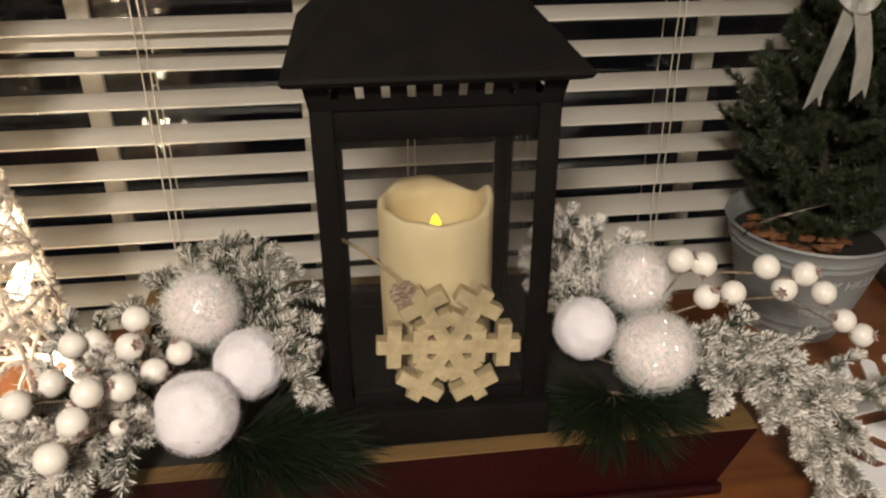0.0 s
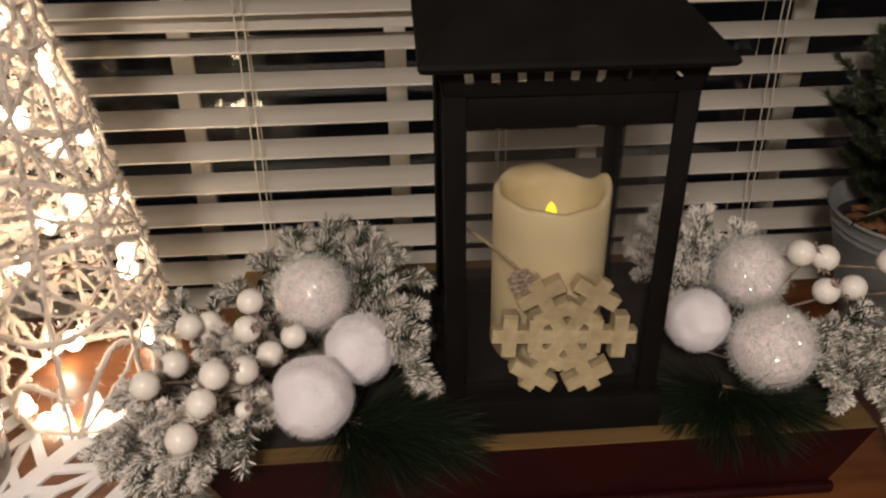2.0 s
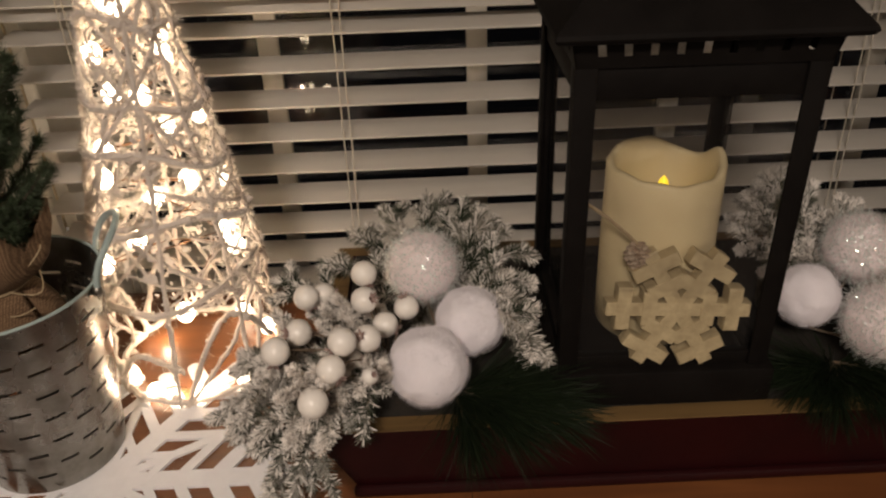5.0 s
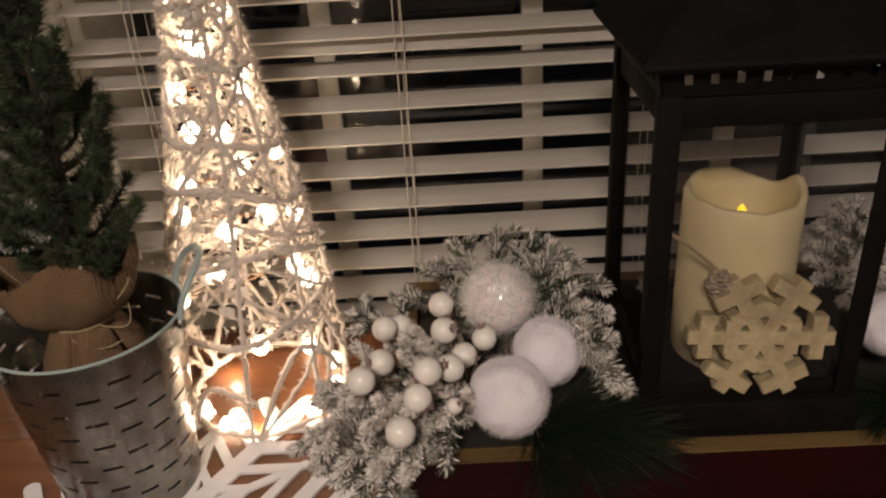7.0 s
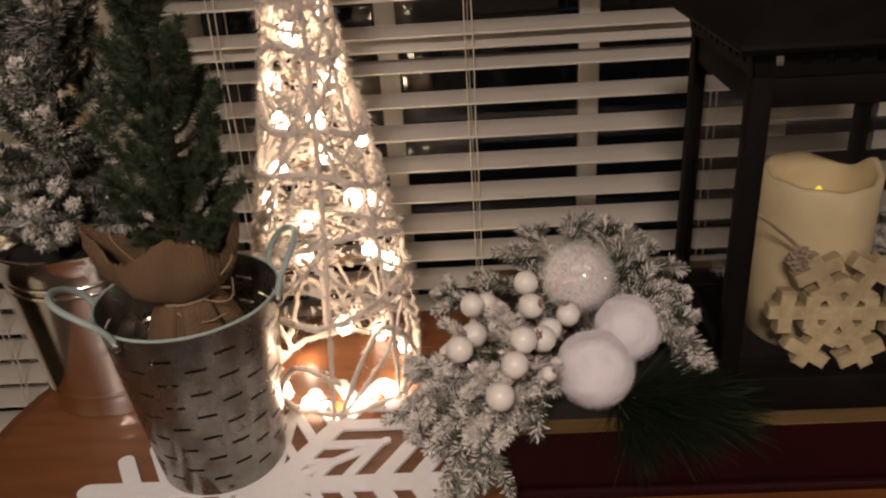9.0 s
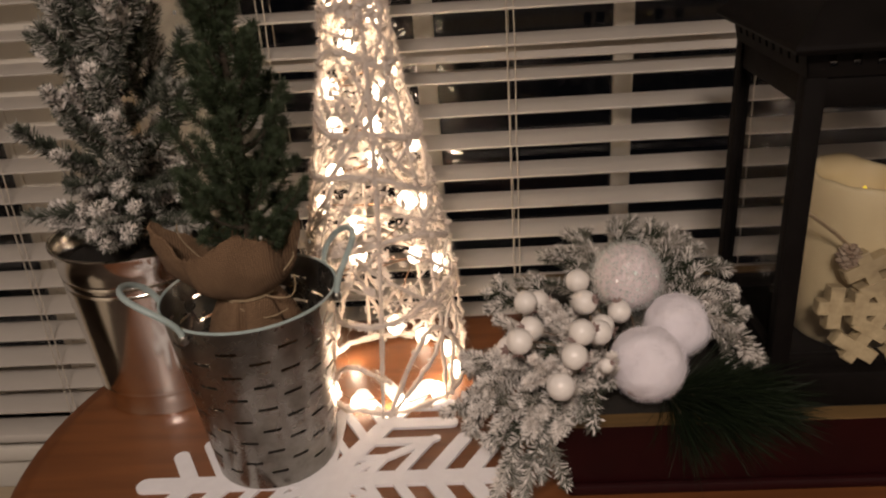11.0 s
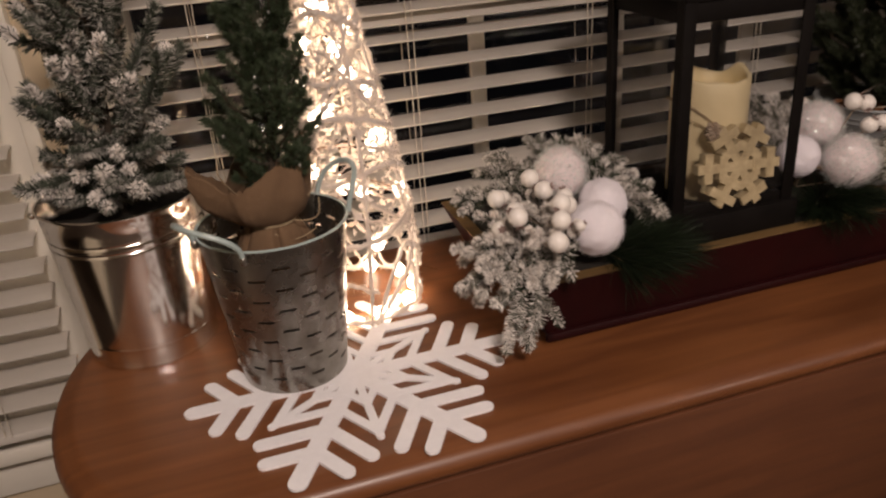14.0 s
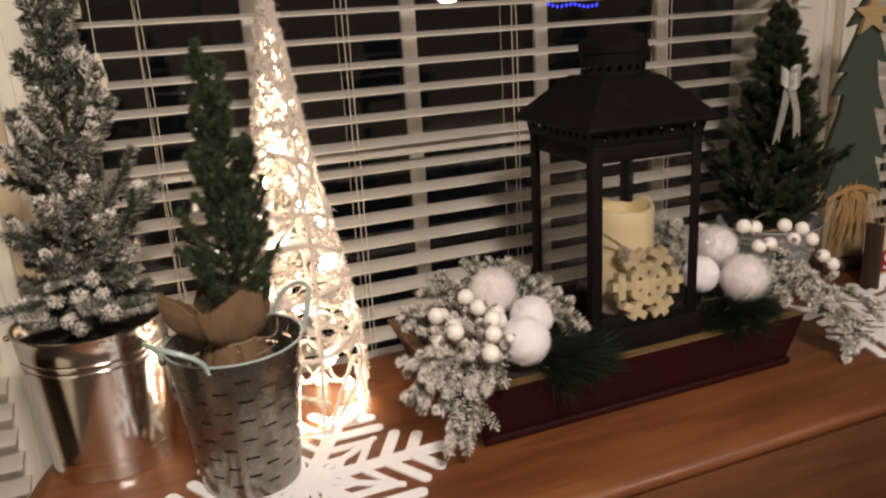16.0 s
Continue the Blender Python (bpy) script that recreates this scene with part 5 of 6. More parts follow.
    part("loose_thread", M, MAT["twine"], w)
    M = Mesh()
    M.tube(bend((-0.012, -0.026, 0.090), (0.044, -0.03, 0.080), -0.014, 12), 0.0007, 5)
    part("loose_thread", M, MAT["twine"], w)
    M = Mesh()
    M.tube(bend((-0.030, -0.015, 0.125), (-0.046, -0.020, 0.165), 0.0, 10, (-0.008, 0, 0.004)), 0.0006, 5)
    part("loose_thread", M, MAT["twine"], w)


burlap()
seedling = brush_tree("pine_seedling", "small dark green artificial pine tree wrapped in burlap", (-0.348, 0.712, TOP + 0.198), 0.346,
                      [MAT["darkstem"], MAT["needle"]], 21, 84, lambda t: min(0.070 * (1 - t) ** 1.05 + 0.006, 0.018 + 0.34 * t), (0.034, 0.055), 0.0150, 0.00050, 5600, 0.0, 0.0, 1.05, 0.6, (0.6, 1.7), (0.9, 1.6), 0.05, 0.0, 0.06)
for i in range(16):
    z, a = 0.03 + 0.30 * i / 16, i * 2.4 + 0.5
    r = 0.062 * (1 - z / 0.40) + 0.004
    M = Mesh()
    M.ball((0, 0, 0), 0.0014, 2, 0, 0, (1, 1, 1.4))
    part("bead", M, MAT["bead"], seedling, "tiny clear bead", at=Matrix.Translation((r * math.cos(a), r * math.sin(a), z)))


def tin_pot():
    w = thing("tin_bucket", "weathered grey tin bucket with faded white lettering", "bucket", (0.690, 0.908, TOP))
    H, r0, r1 = 0.140, 0.059, 0.095
    rr = lambda z: r0 + (r1 - r0) * z / H
    prof = [(0.001, 0.003), (r0 - 0.002, 0.003), (r0, 0.0), (r0 + 0.001, 0.003)]
    for zb in (0.016, 0.028, 0.112, 0.121):
        prof += [(rr(zb - 0.003), zb - 0.003), (rr(zb) + 0.0016, zb), (rr(zb + 0.003), zb + 0.003)]
    prof += [(rr(H - 0.006), H - 0.006), (r1 + 0.003, H - 0.002), (r1 + 0.002, H + 0.001), (r1 - 0.002, H - 0.001), (rr(0.06) - 0.0015, 0.06), (r0 - 0.004, 0.006), (0.001, 0.006)]
    M = Mesh()
    M.lathe(prof, 80)
    part("body", M, MAT["tin"], w, angle=50)
    M = Mesh()
    t = np.linspace(0, np.pi, 40)
    M.tube(np.c_[(r1 + 0.004) * np.cos(t), -0.055 * np.sin(t) - 0.0, H - 0.004 + 0.055 * np.sin(t) ** 0.8], 0.0016, 6)
    hd = part("handle", M, MAT["steel"], w, "thin wire bail handle", at=pose(0, 0, 0, 0, 0, 14))
    M = Mesh()
    M.lathe([(0.001, H - 0.02), (0.06, H - 0.022), (0.0865, H - 0.026)], 40)
    part("filling", M, MAT["dark"], w)
    for text, z, size, mid in (("NY HILLS", 0.088, 0.0175, 0.24), ("TREE FA", 0.046, 0.0125, -0.06)):
        cu = bpy.data.curves.new("letters", "FONT")
        cu.body, cu.size, cu.align_x, cu.extrude, cu.resolution_u = text, size, "CENTER", 0.0002, 3
        tmp = bpy.data.objects.new("letters", cu)
        scene.collection.objects.link(tmp)
        me = bpy.data.meshes.new_from_object(tmp.evaluated_get(bpy.context.evaluated_depsgraph_get()))
        bpy.data.objects.remove(tmp)
        for q in me.vertices:
            zz = z + q.co.y
            r = rr(zz) + 0.0008 + q.co.z
            an = -math.pi / 2 - 0.12 + mid + q.co.x / rr(z)
            q.co = (r * math.cos(an), r * math.sin(an), zz)
        me.materials.clear()
        me.materials.append(MAT["letter"])
        part("lettering", me, None, w, "faded white printed capitals")


tin_pot()
M = Mesh()
for i in range(60):
    a, r = rng.uniform(0, 6.28), 0.052 * math.sqrt(rng.random())
    M.ball((r * math.cos(a), r * math.sin(a), rng.uniform(0, 0.02)), rng.uniform(0.006, 0.012), 1, 0.3, 0, (1.5, 0.8, 0.4))
solid("bark_chips", M, MAT["bark"], "reddish brown bark chips heaped in the tin bucket", "bark chips", kind="stuff", loc=(0.668, 0.892, TOP + 0.119), smooth=False)
fir = tree("fir_tree", "dark green artificial fir tree standing in the tin bucket", (0.690, 0.910, TOP + 0.118), 1.312, 0.128, 128,
           [MAT["darkstem"], MAT["fir"]], (0.0140, 0.0008), 420, 4, low=0.0, stiff=0.48, droop=0.35, seed=31, crowd=1.1, slim=0.72, skirt=0.45)


def bow():
    w = thing("ribbon_bow", "silver ribbon bow with forked tails on the fir tree", "bow", (0.610, 0.806, 1.167))

    def strip(pts, wd, fork=False):
        pts = np.array(pts, float)
        M = Mesh()
        side = np.array((1.0, 0.25, 0.0))
        side /= np.linalg.norm(side)
        n = np.array((0.0, 0.0007, 0.0))
        rows = [[p - side * wd - n, p + side * wd - n, p + side * wd + n, p - side * wd + n] for p in pts]
        f = []
        for i in range(len(pts) - 1):
            f += [(i * 4 + s, i * 4 + (s + 1) % 4, (i + 1) * 4 + (s + 1) % 4, (i + 1) * 4 + s) for s in range(4)]
        if fork:
            rows[-1][0] = rows[-1][0] + np.array((0, 0, -0.016))
            rows[-1][3] = rows[-1][3] + np.array((0, 0, -0.016))
            e = pts[-1] + np.array((0, 0, -0.016))
            k = len(pts)
            rows.append([pts[-1] + side * wd * 0.1 - n, e + side * wd - n, e + side * wd + n, pts[-1] + side * wd * 0.1 + n])
            f += [((k - 1) * 4 + 1, k * 4, k * 4 + 1, (k - 1) * 4 + 1)[:3], ((k - 1) * 4 + 2, k * 4 + 2, k * 4 + 3)]
        M.add(np.array(rows).reshape(-1, 3), f)
        return M
    part("tail", strip([(0, 0, 0), (-0.008, -0.004, -0.03), (-0.014, -0.004, -0.06), (-0.021, -0.002, -0.088)], 0.0100, True), MAT["ribbon"], w)
    part("tail", strip([(0.002, 0, 0), (0.012, -0.003, -0.03), (0.019, -0.004, -0.055), (0.024, -0.002, -0.082)], 0.0098, True), MAT["ribbon"], w)
    for s in (-1, 1):
        t = np.linspace(0, 2 * np.pi, 24)
        M = Mesh()
        ring = np.c_[s * (0.0105 - 0.0105 * np.cos(t)), 0.006 * np.sin(t) - 0.004, 0.012 * np.sin(t) * 0.35 + 0.006 - 0.006 * np.cos(t)]
        v, k = [], len(t)
        for p in ring:
            v += [p + (0, 0, -0.014), p + (0, 0, 0.014)]
        M.add(v, [(2 * i, 2 * i + 1, 2 * i + 3, 2 * i + 2) for i in range(k - 1)])
        part("loop", M, MAT["ribbon"], w)
    M = Mesh()
    M.ball((0, -0.004, 0), 0.006, 2, 0.05)
    part("knot", M, MAT["ribbon"], w)


bow()

# ---- sprays of greenery, berries and pompoms in the trough ----


def brush(M, pts, fat, snow, dense=6400, wd=0.00048):
    """Dark needles all round a shoot, blunt flocked ones on its upper side and end."""
    L = float(np.linalg.norm(np.diff(np.asarray(pts), axis=0), axis=1).sum())
    needles(M, pts, int(dense * L), fat, wd, (42, 70), 1, 0.06, 0.55, tuft=False)
    needles(M, pts[-2:], 45, fat * 0.9, wd, (5, 62), 1, 0.2, 0.55, tuft=False)
    if snow:
        needles(M, pts, int(dense * 0.55 * snow * L), fat * 0.95, wd * 1.55, (35, 75), 2, 0.48, 0.75, up=0.45, tuft=False)
        needles(M, pts[-2:], int(95 * snow), fat * 0.88, wd * 1.7, (5, 70), 2, 0.2, 0.75, up=0.25, tuft=False)


def frond(parent, pts, fat=0.0130, snow=0.5, side=4, reach=0.28, mat="flock2"):
    """A flocked twig with alternate side shoots."""
    M = Mesh()
    k = len(pts)
    M.tube(pts, np.linspace(0.0017, 0.0008, k), 5, 0)
    brush(M, pts, fat, snow)
    L = np.linalg.norm(np.array(pts[-1]) - np.array(pts[0]))
    for j in range(side):
        q0, d = along(pts, np.array([0.32 + 0.58 * (j + 0.5) / side]))
        r = np.cross(d[0], (0.15, -0.5, 0.85)) * (1 if j % 2 else -1) + rng.normal(size=3) * 0.35
        r -= d[0] * (r @ d[0])
        r /= np.linalg.norm(r)
        sh = bend(q0[0], q0[0] + (d[0] * 0.8 + r * 0.65) * L * reach * rng.uniform(0.75, 1.15), 0.002, 6)
        M.tube(sh, np.linspace(0.0012, 0.0006, 6), 4, 0)
        brush(M, sh, fat * 0.92, snow * rng.uniform(0.6, 1.3))
    return part("sprig", M, [MAT["stem"], MAT[mat], MAT["flock4"]], parent, angle=85)


def berry(parent, p, r=0.0115, out=None):
    M = Mesh()
    v, f = ICO[3]
    v = v * (1 + 0.025 * np.array([noise.noise(Vector(q * 3) + Vector(p) * 50) for q in v]))[:, None]
    M.tris(v * r, f)
    b = part("berry", M, MAT["berry"], parent, at=Matrix.Translation(p))
    d = np.array(out if out is not None else rng.normal(size=3) + np.array((0.2, -0.8, 0.1)))
    d /= np.linalg.norm(d)
    M = Mesh()
    u = np.cross(d, (0.3, 0.2, 0.9))
    u /= np.linalg.norm(u)
    x = np.cross(d, u)
    c = d * r * 0.98
    v, f = [c], []
    for k in range(6):
        a = k * 1.047
        e = math.cos(a) * u + math.sin(a) * x
        v += [c + (e * 0.24 + np.cross(d, e) * 0.15) * r, c + (e * 0.56 + d * 0.28) * r, c + (e * 0.24 - np.cross(d, e) * 0.15) * r, c + (d * 0.15 + e * 0.18) * r]
        q = 4 * k + 1
        f += [(0, q, q + 3), (q, q + 1, q + 3), (q + 1, q + 2, q + 3), (q + 2, 0, q + 3)]
    M.add(v, f)
    part("calyx", M, MAT["calyx"], b)
    return b


def pompom(parent, p, r, glitter=False):
    M = Mesh()
    v, f = ICO[5]
    off = Vector(p) * 37
    d = np.array([noise.noise(Vector(q) * 1.9 + off) * 0.075 + noise.noise(Vector(q) * 6 + off) * 0.020 + noise.noise(Vector(q) * 20 + off) * 0.006 for q in v])
    M.tris(v * (r * 0.94 * (1 + d))[:, None], f)
    n = 6000
    w = rng.normal(size=(n, 3))
    w /= np.linalg.norm(w, axis=1)[:, None]
    e = np.cross(w, rng.normal(size=(n, 3)))
    e /= np.linalg.norm(e, axis=1)[:, None]
    ln = r * rng.uniform(0.04, 0.13, n) * (2.2 if glitter else 1.1)
    a = w * (r * 0.93)
    tip = a + (w + e * rng.uniform(-1.2, 1.2, (n, 1))) * ln[:, None]
    c = np.cross(w, e)
    vv = np.stack([a - c * 0.00009, a + c * 0.00009, tip], 1).reshape(-1, 3)
    M.tris(vv, (np.arange(n) * 3)[:, None] + np.array((0, 1, 2)))
    ob = part("pompom", M, MAT["tinselpom" if glitter else "cotton"], parent, "pinkish white glitter pompom" if glitter else "white cotton pompom", at=Matrix.Translation(p))
    if glitter:
        M = Mesh()
        n = 2400
        w = rng.normal(size=(n, 3))
        w /= np.linalg.norm(w, axis=1)[:, None]
        e = np.cross(w, rng.normal(size=(n, 3)))
        e /= np.linalg.norm(e, axis=1)[:, None]
        d = w + e * rng.uniform(0.0, 1.5, (n, 1))
        d /= np.linalg.norm(d, axis=1)[:, None]
        c = np.cross(d, w)
        a = w * (r * rng.uniform(0.97, 1.06, (n, 1)))
        b = a + d * (0.0015 + 0.0085 * rng.random((n, 1)) ** 2)
        vv = np.stack([a - c * 0.00024, a + c * 0.00024, b + c * 0.00024, b - c * 0.00024], 1).reshape(-1, 3)
        M.tris(vv, (np.arange(n) * 4)[:, None] + np.array((0, 1, 2, 3)))
        part("tinsel", M, MAT["tinsel"], ob, "green shimmering tinsel fibres", smooth=False)
        M = Mesh()
        n = 2200
        w = rng.normal(size=(n, 3))
        w /= np.linalg.norm(w, axis=1)[:, None]
        d = np.cross(w, rng.normal(size=(n, 3)))
        d /= np.linalg.norm(d, axis=1)[:, None]
        c = np.cross(d, w + 0.5 * rng.normal(size=(n, 3)))
        c /= np.linalg.norm(c, axis=1)[:, None]
        a = w * (r * rng.uniform(1.0, 1.10, (n, 1)))
        h = d * rng.uniform(0.0005, 0.0014, (n, 1))
        vv = np.stack([a - h - c * 0.00035, a + h - c * 0.00035, a + h + c * 0.00035, a - h + c * 0.00035], 1).reshape(-1, 3)
        M.tris(vv, (np.arange(n) * 4)[:, None] + np.array((0, 1, 2, 3)))
        part("glitter", M, MAT["glint"], ob, "bright silver glitter flecks", smooth=False)
    return ob


def long_pine(parent, c, targets, per=70, ln=0.075):
    for t in targets:
        pts = bend(c, t, 0.004, 6)
        M = Mesh()
        M.tube(pts, np.linspace(0.0016, 0.0008, 6), 5, 0)
        needles(M, pts, int(per * 1.8), ln, 0.00032, (6, 38), 1, 0.05, 0.85)
        part("long_pine_tuft", M, [MAT["stem"], MAT["longneedle"]], parent)


def left_spray():
    global rng
    rng = np.random.default_rng(41)
    o = np.array((0.02, 0.71, DECK + 0.012))
    w = thing("winter_spray", "flocked pine spray with white berries and pompoms in the trough", "floral spray", tuple(o), group="sprays in the trough")
    L = lambda *p: tuple(np.array(p) - o)
    hub = L(0.03, 0.73, 0.835)
    # behind and to the side of the pompoms
    for p, sag in (((-0.030, 0.880, 0.912), 0.03), ((0.018, 0.850, 0.938), 0.02), ((0.055, 0.835, 0.938), 0.02), ((0.086, 0.800, 0.928), 0.03), ((0.110, 0.775, 0.915), 0.035), ((0.108, 0.735, 0.905), 0.035), ((0.108, 0.700, 0.898), 0.04), ((0.115, 0.655, 0.878), 0.05), ((0.111, 0.672, 0.866), 0.04), ((-0.090, 0.820, 0.882), 0.03), ((-0.060, 0.850, 0.90), 0.03), ((0.07, 0.80, 0.945), 0.02)):
        near = p[1] < 0.79 and p[0] > 0
        frond(w, bend(hub, L(*p), sag, 10), 0.0150, 0.34 if near else 0.16, 4, 0.20)
    # heavy flocked mass hanging over the end and the front
    hub2 = L(-0.020, 0.680, 0.856)
    for p, sag, snow, side in (((-0.128, 0.588, 0.783), 0.062, 0.45, 3), ((-0.104, 0.574, 0.795), 0.060, 0.22, 2), ((-0.072, 0.588, 0.856), 0.036, 0.95, 2), ((-0.040, 0.600, 0.852), 0.030, 0.15, 2),
                               ((-0.147, 0.612, 0.846), 0.045, 0.75, 4), ((-0.142, 0.685, 0.856), 0.035, 0.75, 4), ((-0.125, 0.755, 0.905), 0.025, 0.35, 4), ((-0.135, 0.640, 0.872), 0.030, 0.90, 4),
                               ((-0.122, 0.592, 0.862), 0.030, 0.80, 4), ((-0.095, 0.584, 0.858), 0.030, 0.50, 2), ((-0.152, 0.655, 0.830), 0.040, 0.55, 3), ((-0.145, 0.610, 0.882), 0.020, 0.70, 3),
                               ((-0.116, 0.584, 0.822), 0.050, 0.20, 2), ((-0.060, 0.612, 0.872), 0.020, 0.30, 2), ((-0.086, 0.590, 0.808), 0.050, 0.12, 3)):
        frond(w, bend(hub2, L(*p), sag, 10), 0.0130, snow, side, 0.26, "flock5" if snow < 0.5 else "flock2")
    for i in range(22):     # short shoots between the berries
        q = np.array((-0.018 - 0.098 * rng.random(), 0.590 + 0.13 * rng.random(), 0.0))
        q[2] = 0.902 + 0.028 * rng.random() - 0.25 * max(0.0, 0.62 - q[1])
        frond(w, bend(L(q[0] * 0.6, q[1] + 0.02, 0.862), L(*q), 0.0, 6), 0.0105, 0.80, 1, 0.5, "flock")
    for p, r in (((-0.089, 0.701, 0.922), 0.0122), ((-0.076, 0.715, 0.915), 0.0115), ((-0.039, 0.715, 0.935), 0.0122), ((-0.037, 0.680, 0.931), 0.0122), ((-0.003, 0.694, 0.912), 0.0118), ((-0.021, 0.677, 0.907), 0.012), ((-0.032, 0.628, 0.930), 0.012), ((-0.049, 0.609, 0.942), 0.012),
                 ((-0.057, 0.592, 0.930), 0.0118), ((-0.070, 0.574, 0.914), 0.0125), ((-0.088, 0.645, 0.926), 0.012), ((-0.100, 0.610, 0.935), 0.012), ((-0.108, 0.640, 0.91), 0.0118), ((-0.03, 0.60, 0.915), 0.007), ((-0.045, 0.64, 0.90), 0.008)):
        q = np.array(L(*p))
        berry(w, q, r * 0.92)
        M = Mesh()
        M.tube(bend(hub2, q, 0.01, 8), 0.0008, 5)
        part("stem", M, MAT["stem"], w)
    pompom(w, L(0.014, 0.645, 0.886), 0.0345)
    pompom(w, L(0.052, 0.697, 0.893), 0.0315)
    pompom(w, L(0.012, 0.735, 0.928), 0.0315, True)
    for p in ((0.014, 0.645, 0.86), (0.052, 0.697, 0.866), (0.012, 0.735, 0.90)):
        M = Mesh()
        M.tube(bend(hub, L(*p), 0.0, 6), 0.0012, 5)
        part("stem", M, MAT["stem"], w)
    long_pine(w, L(0.035, 0.665, 0.842), [L(*p) for p in ((0.105, 0.640, 0.846), (0.110, 0.655, 0.856), (0.100, 0.628, 0.842), (0.080, 0.618, 0.838), (0.125, 0.645, 0.846), (0.045, 0.612, 0.838), (0.095, 0.640, 0.860), (0.120, 0.628, 0.840), (0.070, 0.630, 0.850))], 130)


def right_spray():
    global rng
    rng = np.random.default_rng(43)
    o = np.array((0.40, 0.71, DECK + 0.012))
    w = thing("winter_spray", "flocked pine spray with berry sprigs trailing over the trough end", "floral spray", tuple(o), group="sprays in the trough")
    L = lambda *p: tuple(np.array(p) - o)
    hub = L(0.38, 0.73, 0.842)
    for p, sag in (((0.325, 0.800, 0.950), 0.02), ((0.350, 0.820, 0.962), 0.02), ((0.310, 0.780, 0.925), 0.02), ((0.375, 0.800, 0.958), 0.02), ((0.410, 0.785, 0.950), 0.02), ((0.335, 0.83, 0.93), 0.02)):
        frond(w, bend(hub, L(*p), sag, 10), 0.0130, 0.95, 4)
    for p, sag in (((0.470, 0.660, 0.890), 0.03), ((0.520, 0.650, 0.870), 0.045), ((0.550, 0.630, 0.845), 0.055), ((0.565, 0.615, 0.810), 0.06), ((0.580, 0.600, 0.772), 0.065), ((0.566, 0.590, 0.765), 0.065), ((0.535, 0.615, 0.82), 0.05), ((0.50, 0.62, 0.845), 0.045), ((0.46, 0.63, 0.86), 0.03), ((0.690, 0.655, 0.800), 0.025), ((0.61, 0.640, 0.800), 0.03)):
        frond(w, bend(L(0.42, 0.70, 0.850), L(*p), sag, 12), 0.0125, 0.34, 6, 0.22)
    root = L(0.41, 0.715, 0.90)
    for line in (((0.435, 0.702, 0.962), (0.511, 0.697, 0.956), (0.552, 0.70, 0.942)), ((0.458, 0.69, 0.935), (0.535, 0.70, 0.928), (0.603, 0.70, 0.888), (0.632, 0.70, 0.866))):
        M = Mesh()
        pts = [root] + [L(*p) for p in line]
        k = np.linspace(0, 1, 24)
        q, _ = along(pts, k)
        M.tube(q - np.array((0, 0, 0.008)), 0.0011, 5)
        part("stem", M, MAT["stem"], w)
    for p in ((0.432, 0.702, 0.965), (0.453, 0.700, 0.960), (0.458, 0.694, 0.930), (0.486, 0.700, 0.928), (0.511, 0.697, 0.955), (0.535, 0.700, 0.928), (0.552, 0.700, 0.943), (0.575, 0.700, 0.921), (0.603, 0.700, 0.888), (0.627, 0.700, 0.869)):
        berry(w, np.array(L(*p)), 0.0115)
    pompom(w, L(0.350, 0.700, 0.902), 0.0290)
    pompom(w, L(0.406, 0.731, 0.930), 0.0310, True)
    pompom(w, L(0.402, 0.662, 0.898), 0.0335, True)
    for p in ((0.350, 0.700, 0.88), (0.406, 0.731, 0.905), (0.402, 0.662, 0.872)):
        M = Mesh()
        M.tube(bend(hub, L(*p), 0.0, 6), 0.0012, 5)
        part("stem", M, MAT["stem"], w)
    long_pine(w, L(0.375, 0.675, 0.845), [L(*p) for p in ((0.335, 0.645, 0.850), (0.32, 0.66, 0.852), (0.36, 0.630, 0.842), (0.39, 0.625, 0.842), (0.42, 0.64, 0.848), (0.35, 0.64, 0.845), (0.405, 0.63, 0.86))], 120, 0.062)


left_spray()
right_spray()

# ---- wooden tree and sign at the far end ----


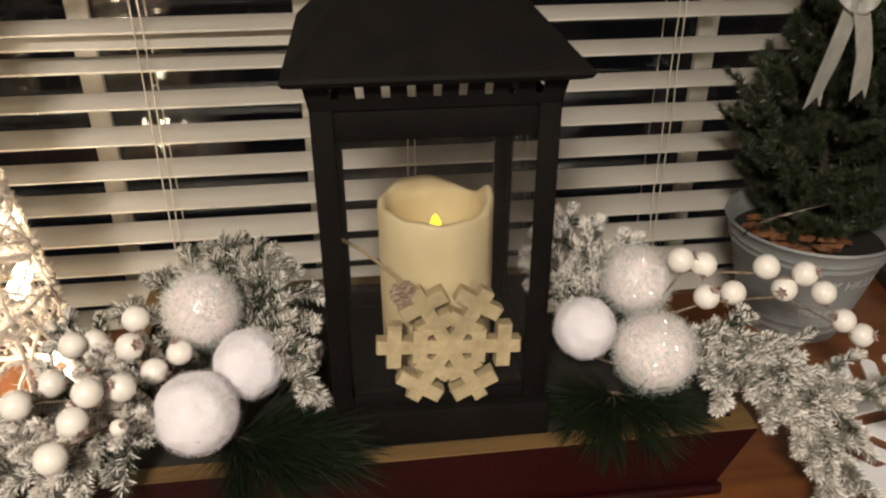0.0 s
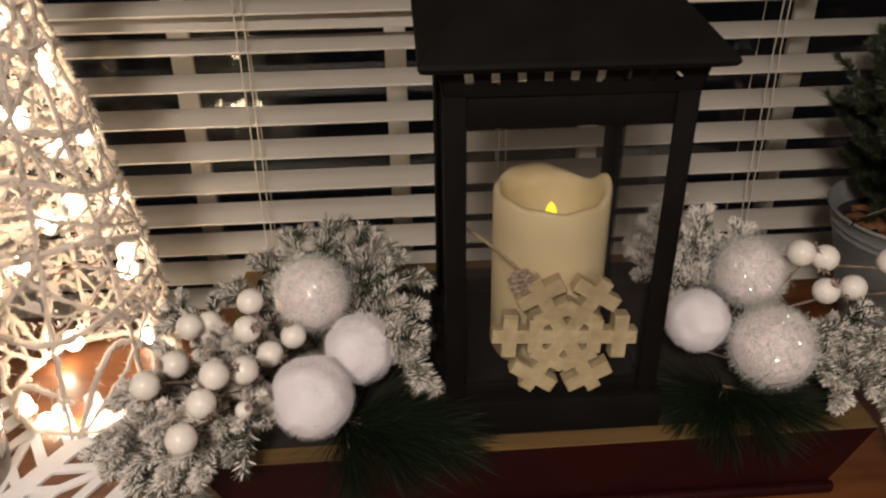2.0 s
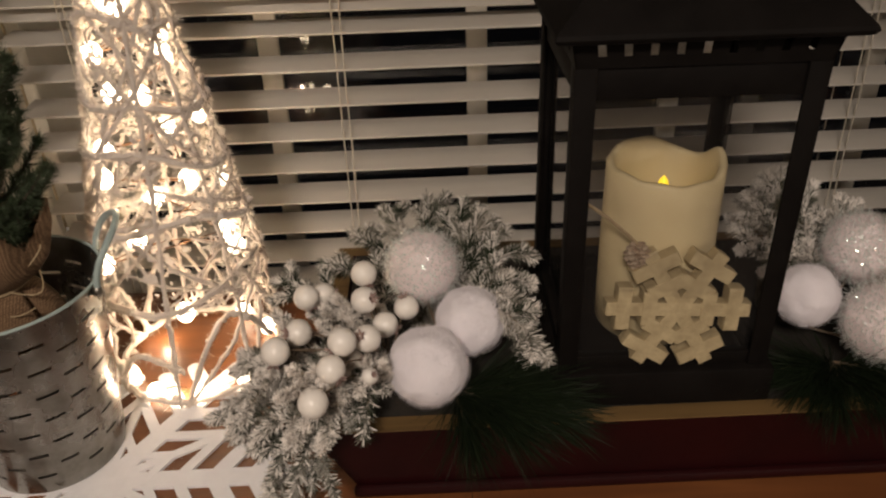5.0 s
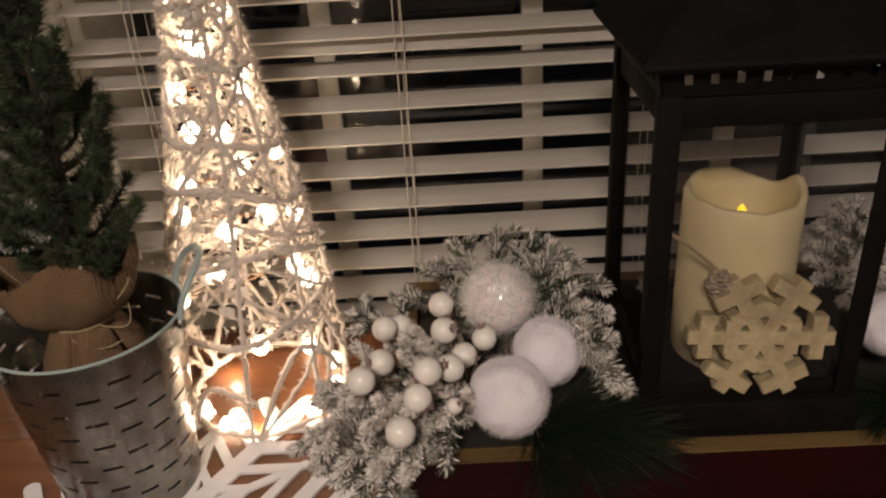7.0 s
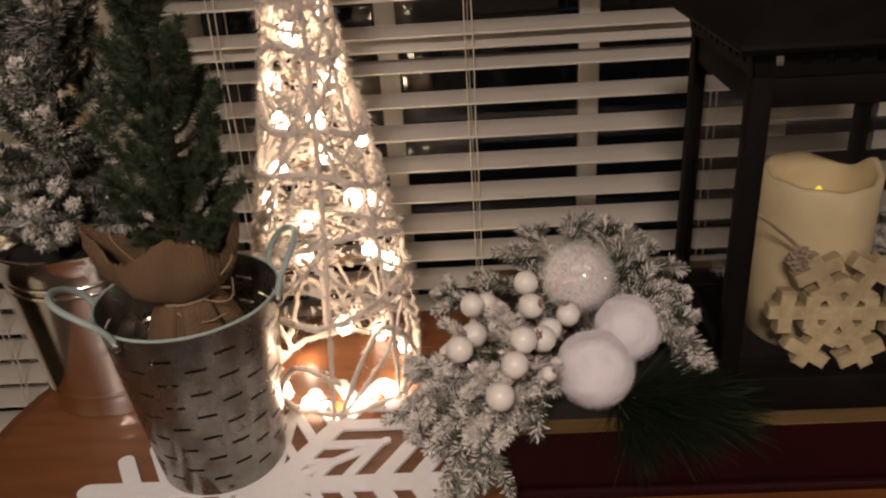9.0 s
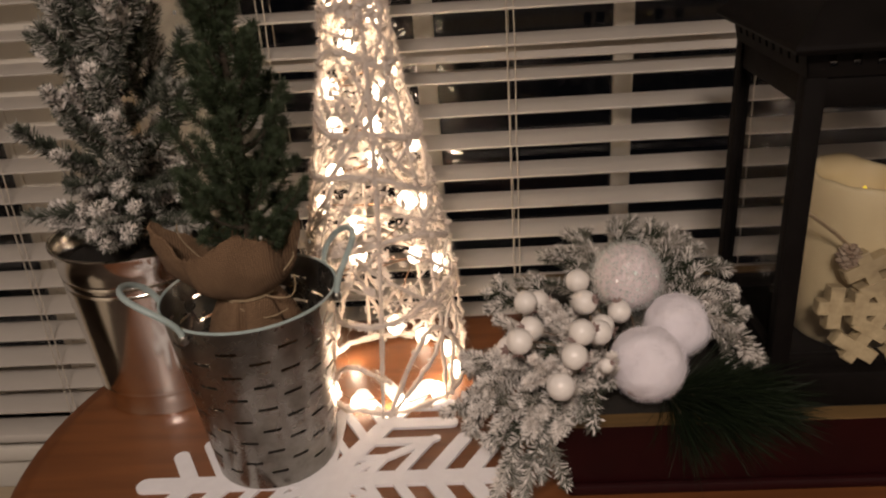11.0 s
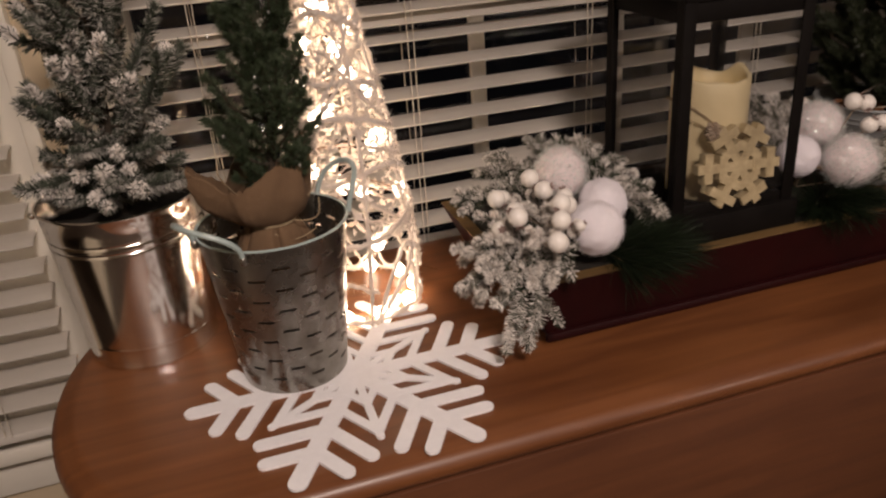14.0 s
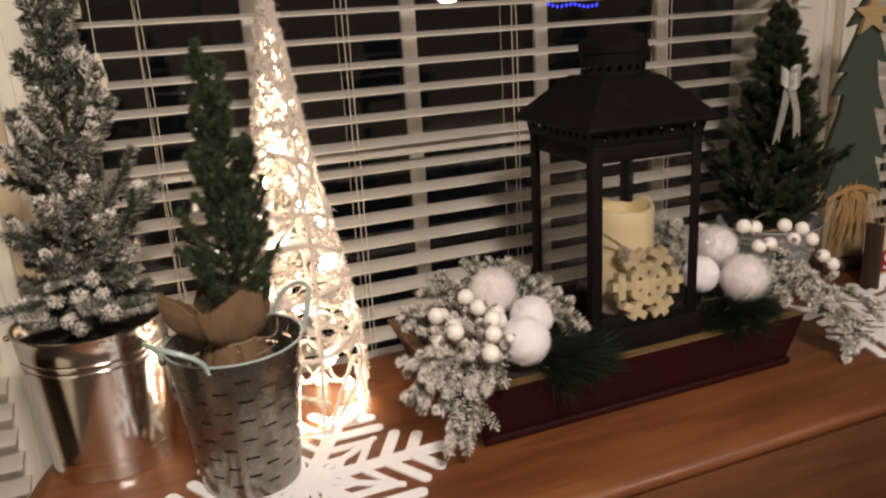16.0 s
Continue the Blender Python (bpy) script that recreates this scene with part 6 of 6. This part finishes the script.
def wooden_tree():
    w = thing("wooden_tree", "dark green wooden tree cutout with raffia and star", "wooden tree", (0.912, 0.932, TOP), turn=-10)
    M = Mesh()
    M.box((-0.062, -0.035, 0.0), (0.062, 0.05, 0.022), 0.003)
    part("block", M, MAT["darkwood"], w, "dark wooden foot")
    M = Mesh()
    M.box((-0.050, -0.012, 0.0222), (0.050, 0.012, 0.205), 0.003)
    part("plank", M, MAT["plank"], w, "pale bare trunk board")
    left = [(-0.068, 0.158), (-0.040, 0.262), (-0.073, 0.256), (-0.046, 0.350), (-0.040, 0.392), (-0.064, 0.390), (-0.050, 0.425), (-0.034, 0.440), (-0.054, 0.440), (-0.022, 0.520), (-0.014, 0.545), (-0.044, 0.536), (-0.006, 0.60)]
    right = [(0.004, 0.60), (0.046, 0.536), (0.016, 0.548), (0.030, 0.510), (0.050, 0.455), (0.026, 0.465), (0.036, 0.400), (0.056, 0.350), (0.030, 0.356), (0.046, 0.300), (0.068, 0.236), (0.042, 0.246), (0.060, 0.190), (0.066, 0.158)]
    M = Mesh()
    low = lambda z: 0.158 + (z - 0.158) * 0.88
    M.prism([(x, low(z)) for x, z in (left + right)[::-1]], -0.024, -0.0125, axis="y")
    part("tree_board", M, MAT["greenboard"], w, "dark green painted cutout board", smooth=False)
    M = Mesh()
    st = [((0.044 if k % 2 == 0 else 0.019) * math.sin(k * math.pi / 5), 0.512 + (0.044 if k % 2 == 0 else 0.019) * math.cos(k * math.pi / 5)) for k in range(10)]
    M.prism(st, -0.034, -0.0245, axis="y")
    part("star", M, MAT["star"], w, "bare wooden star", smooth=False)
    M = Mesh()
    for i in range(46):
        a = np.array((rng.normal() * 0.020, -0.028, 0.172 + rng.normal() * 0.006))
        b = np.array((a[0] * 1.8 + rng.normal() * 0.018, -0.028 + rng.normal() * 0.004, rng.uniform(0.03, 0.11)))
        M.tube(bend(a, b, 0.010, 8, (rng.normal() * 0.006, -0.006, 0)), 0.0010, 4)
    for i in range(5):
        M.tube(bend((-0.060, -0.027, 0.150 + 0.002 * i), (0.060, -0.027, 0.152 + 0.002 * i), 0.022, 8, (0, -0.004, 0)), 0.0013, 4)
    part("raffia", M, MAT["raffia"], w, "orange raffia strands tied round")


wooden_tree()


def sign():
    w = thing("wooden_sign", "small dark framed wooden sign painted red and cream", "sign", (0.935, 0.80, TOP - 0.0005), turn=8)
    M = Mesh()
    M.box((-0.075, 0.006, 0.0), (0.075, 0.02, 0.125), 0.002)
    part("board", M, MAT["cream"], w)
    for x in (-0.085, 0.0752):
        M = Mesh()
        M.box((x, 0.0, 0.0), (x + 0.0098, 0.034, 0.13), 0.002)
        part("frame_side", M, MAT["darkwood"], w)
    M = Mesh()
    M.box((-0.0748, 0.003, 0.034), (0.0748, 0.0058, 0.076), 0.0005)
    part("red_band", M, MAT["red"], w, "red painted band")
    M = Mesh()
    M.box((-0.0748, 0.002, 0.0012), (0.0748, 0.0058, 0.028), 0.0005)
    part("white_foot", M, MAT["felt"], w)
    cu = bpy.data.curves.new("letters", "FONT")
    cu.body, cu.size, cu.extrude = "S", 0.045, 0.0006
    tmp = bpy.data.objects.new("letters", cu)
    scene.collection.objects.link(tmp)
    me = bpy.data.meshes.new_from_object(tmp.evaluated_get(bpy.context.evaluated_depsgraph_get()))
    bpy.data.objects.remove(tmp)
    me.materials.clear()
    me.materials.append(MAT["felt"])
    part("lettering", me, None, w, "white painted capital", at=pose(-0.066, 0.0022, 0.040, 90, 0, 0))


sign()


def outdoor_lights():
    # a blue glow of unknown source, built as bulbs on an added cable
    w = thing("blue_glow_bulbs", "row of blue lit bulbs standing in for an unidentified blue glow", "string light", (1.66, 3.2, 1.32))
    M = Mesh()
    x = np.linspace(-0.16, 0.16, 14)
    pts = np.c_[x, 0 * x, -0.05 * x + 0.006 * np.cos(x * 40)]
    M.tube(pts, 0.003, 5)
    for e in (0, -1):       # wires up to the outer face of the house wall
        M.tube([pts[e], (pts[e][0], -1.9, 1.02)], 0.002, 5)
    part("cable", M, MAT["black"], w)
    for p in pts[1:-1]:
        M = Mesh()
        M.ball(p + np.array((0, 0, -0.008)), 0.0075, 1, 0.0, 0, (1, 1, 1.3))
        part("bulb", M, MAT["bluebulb"], w)


outdoor_lights()
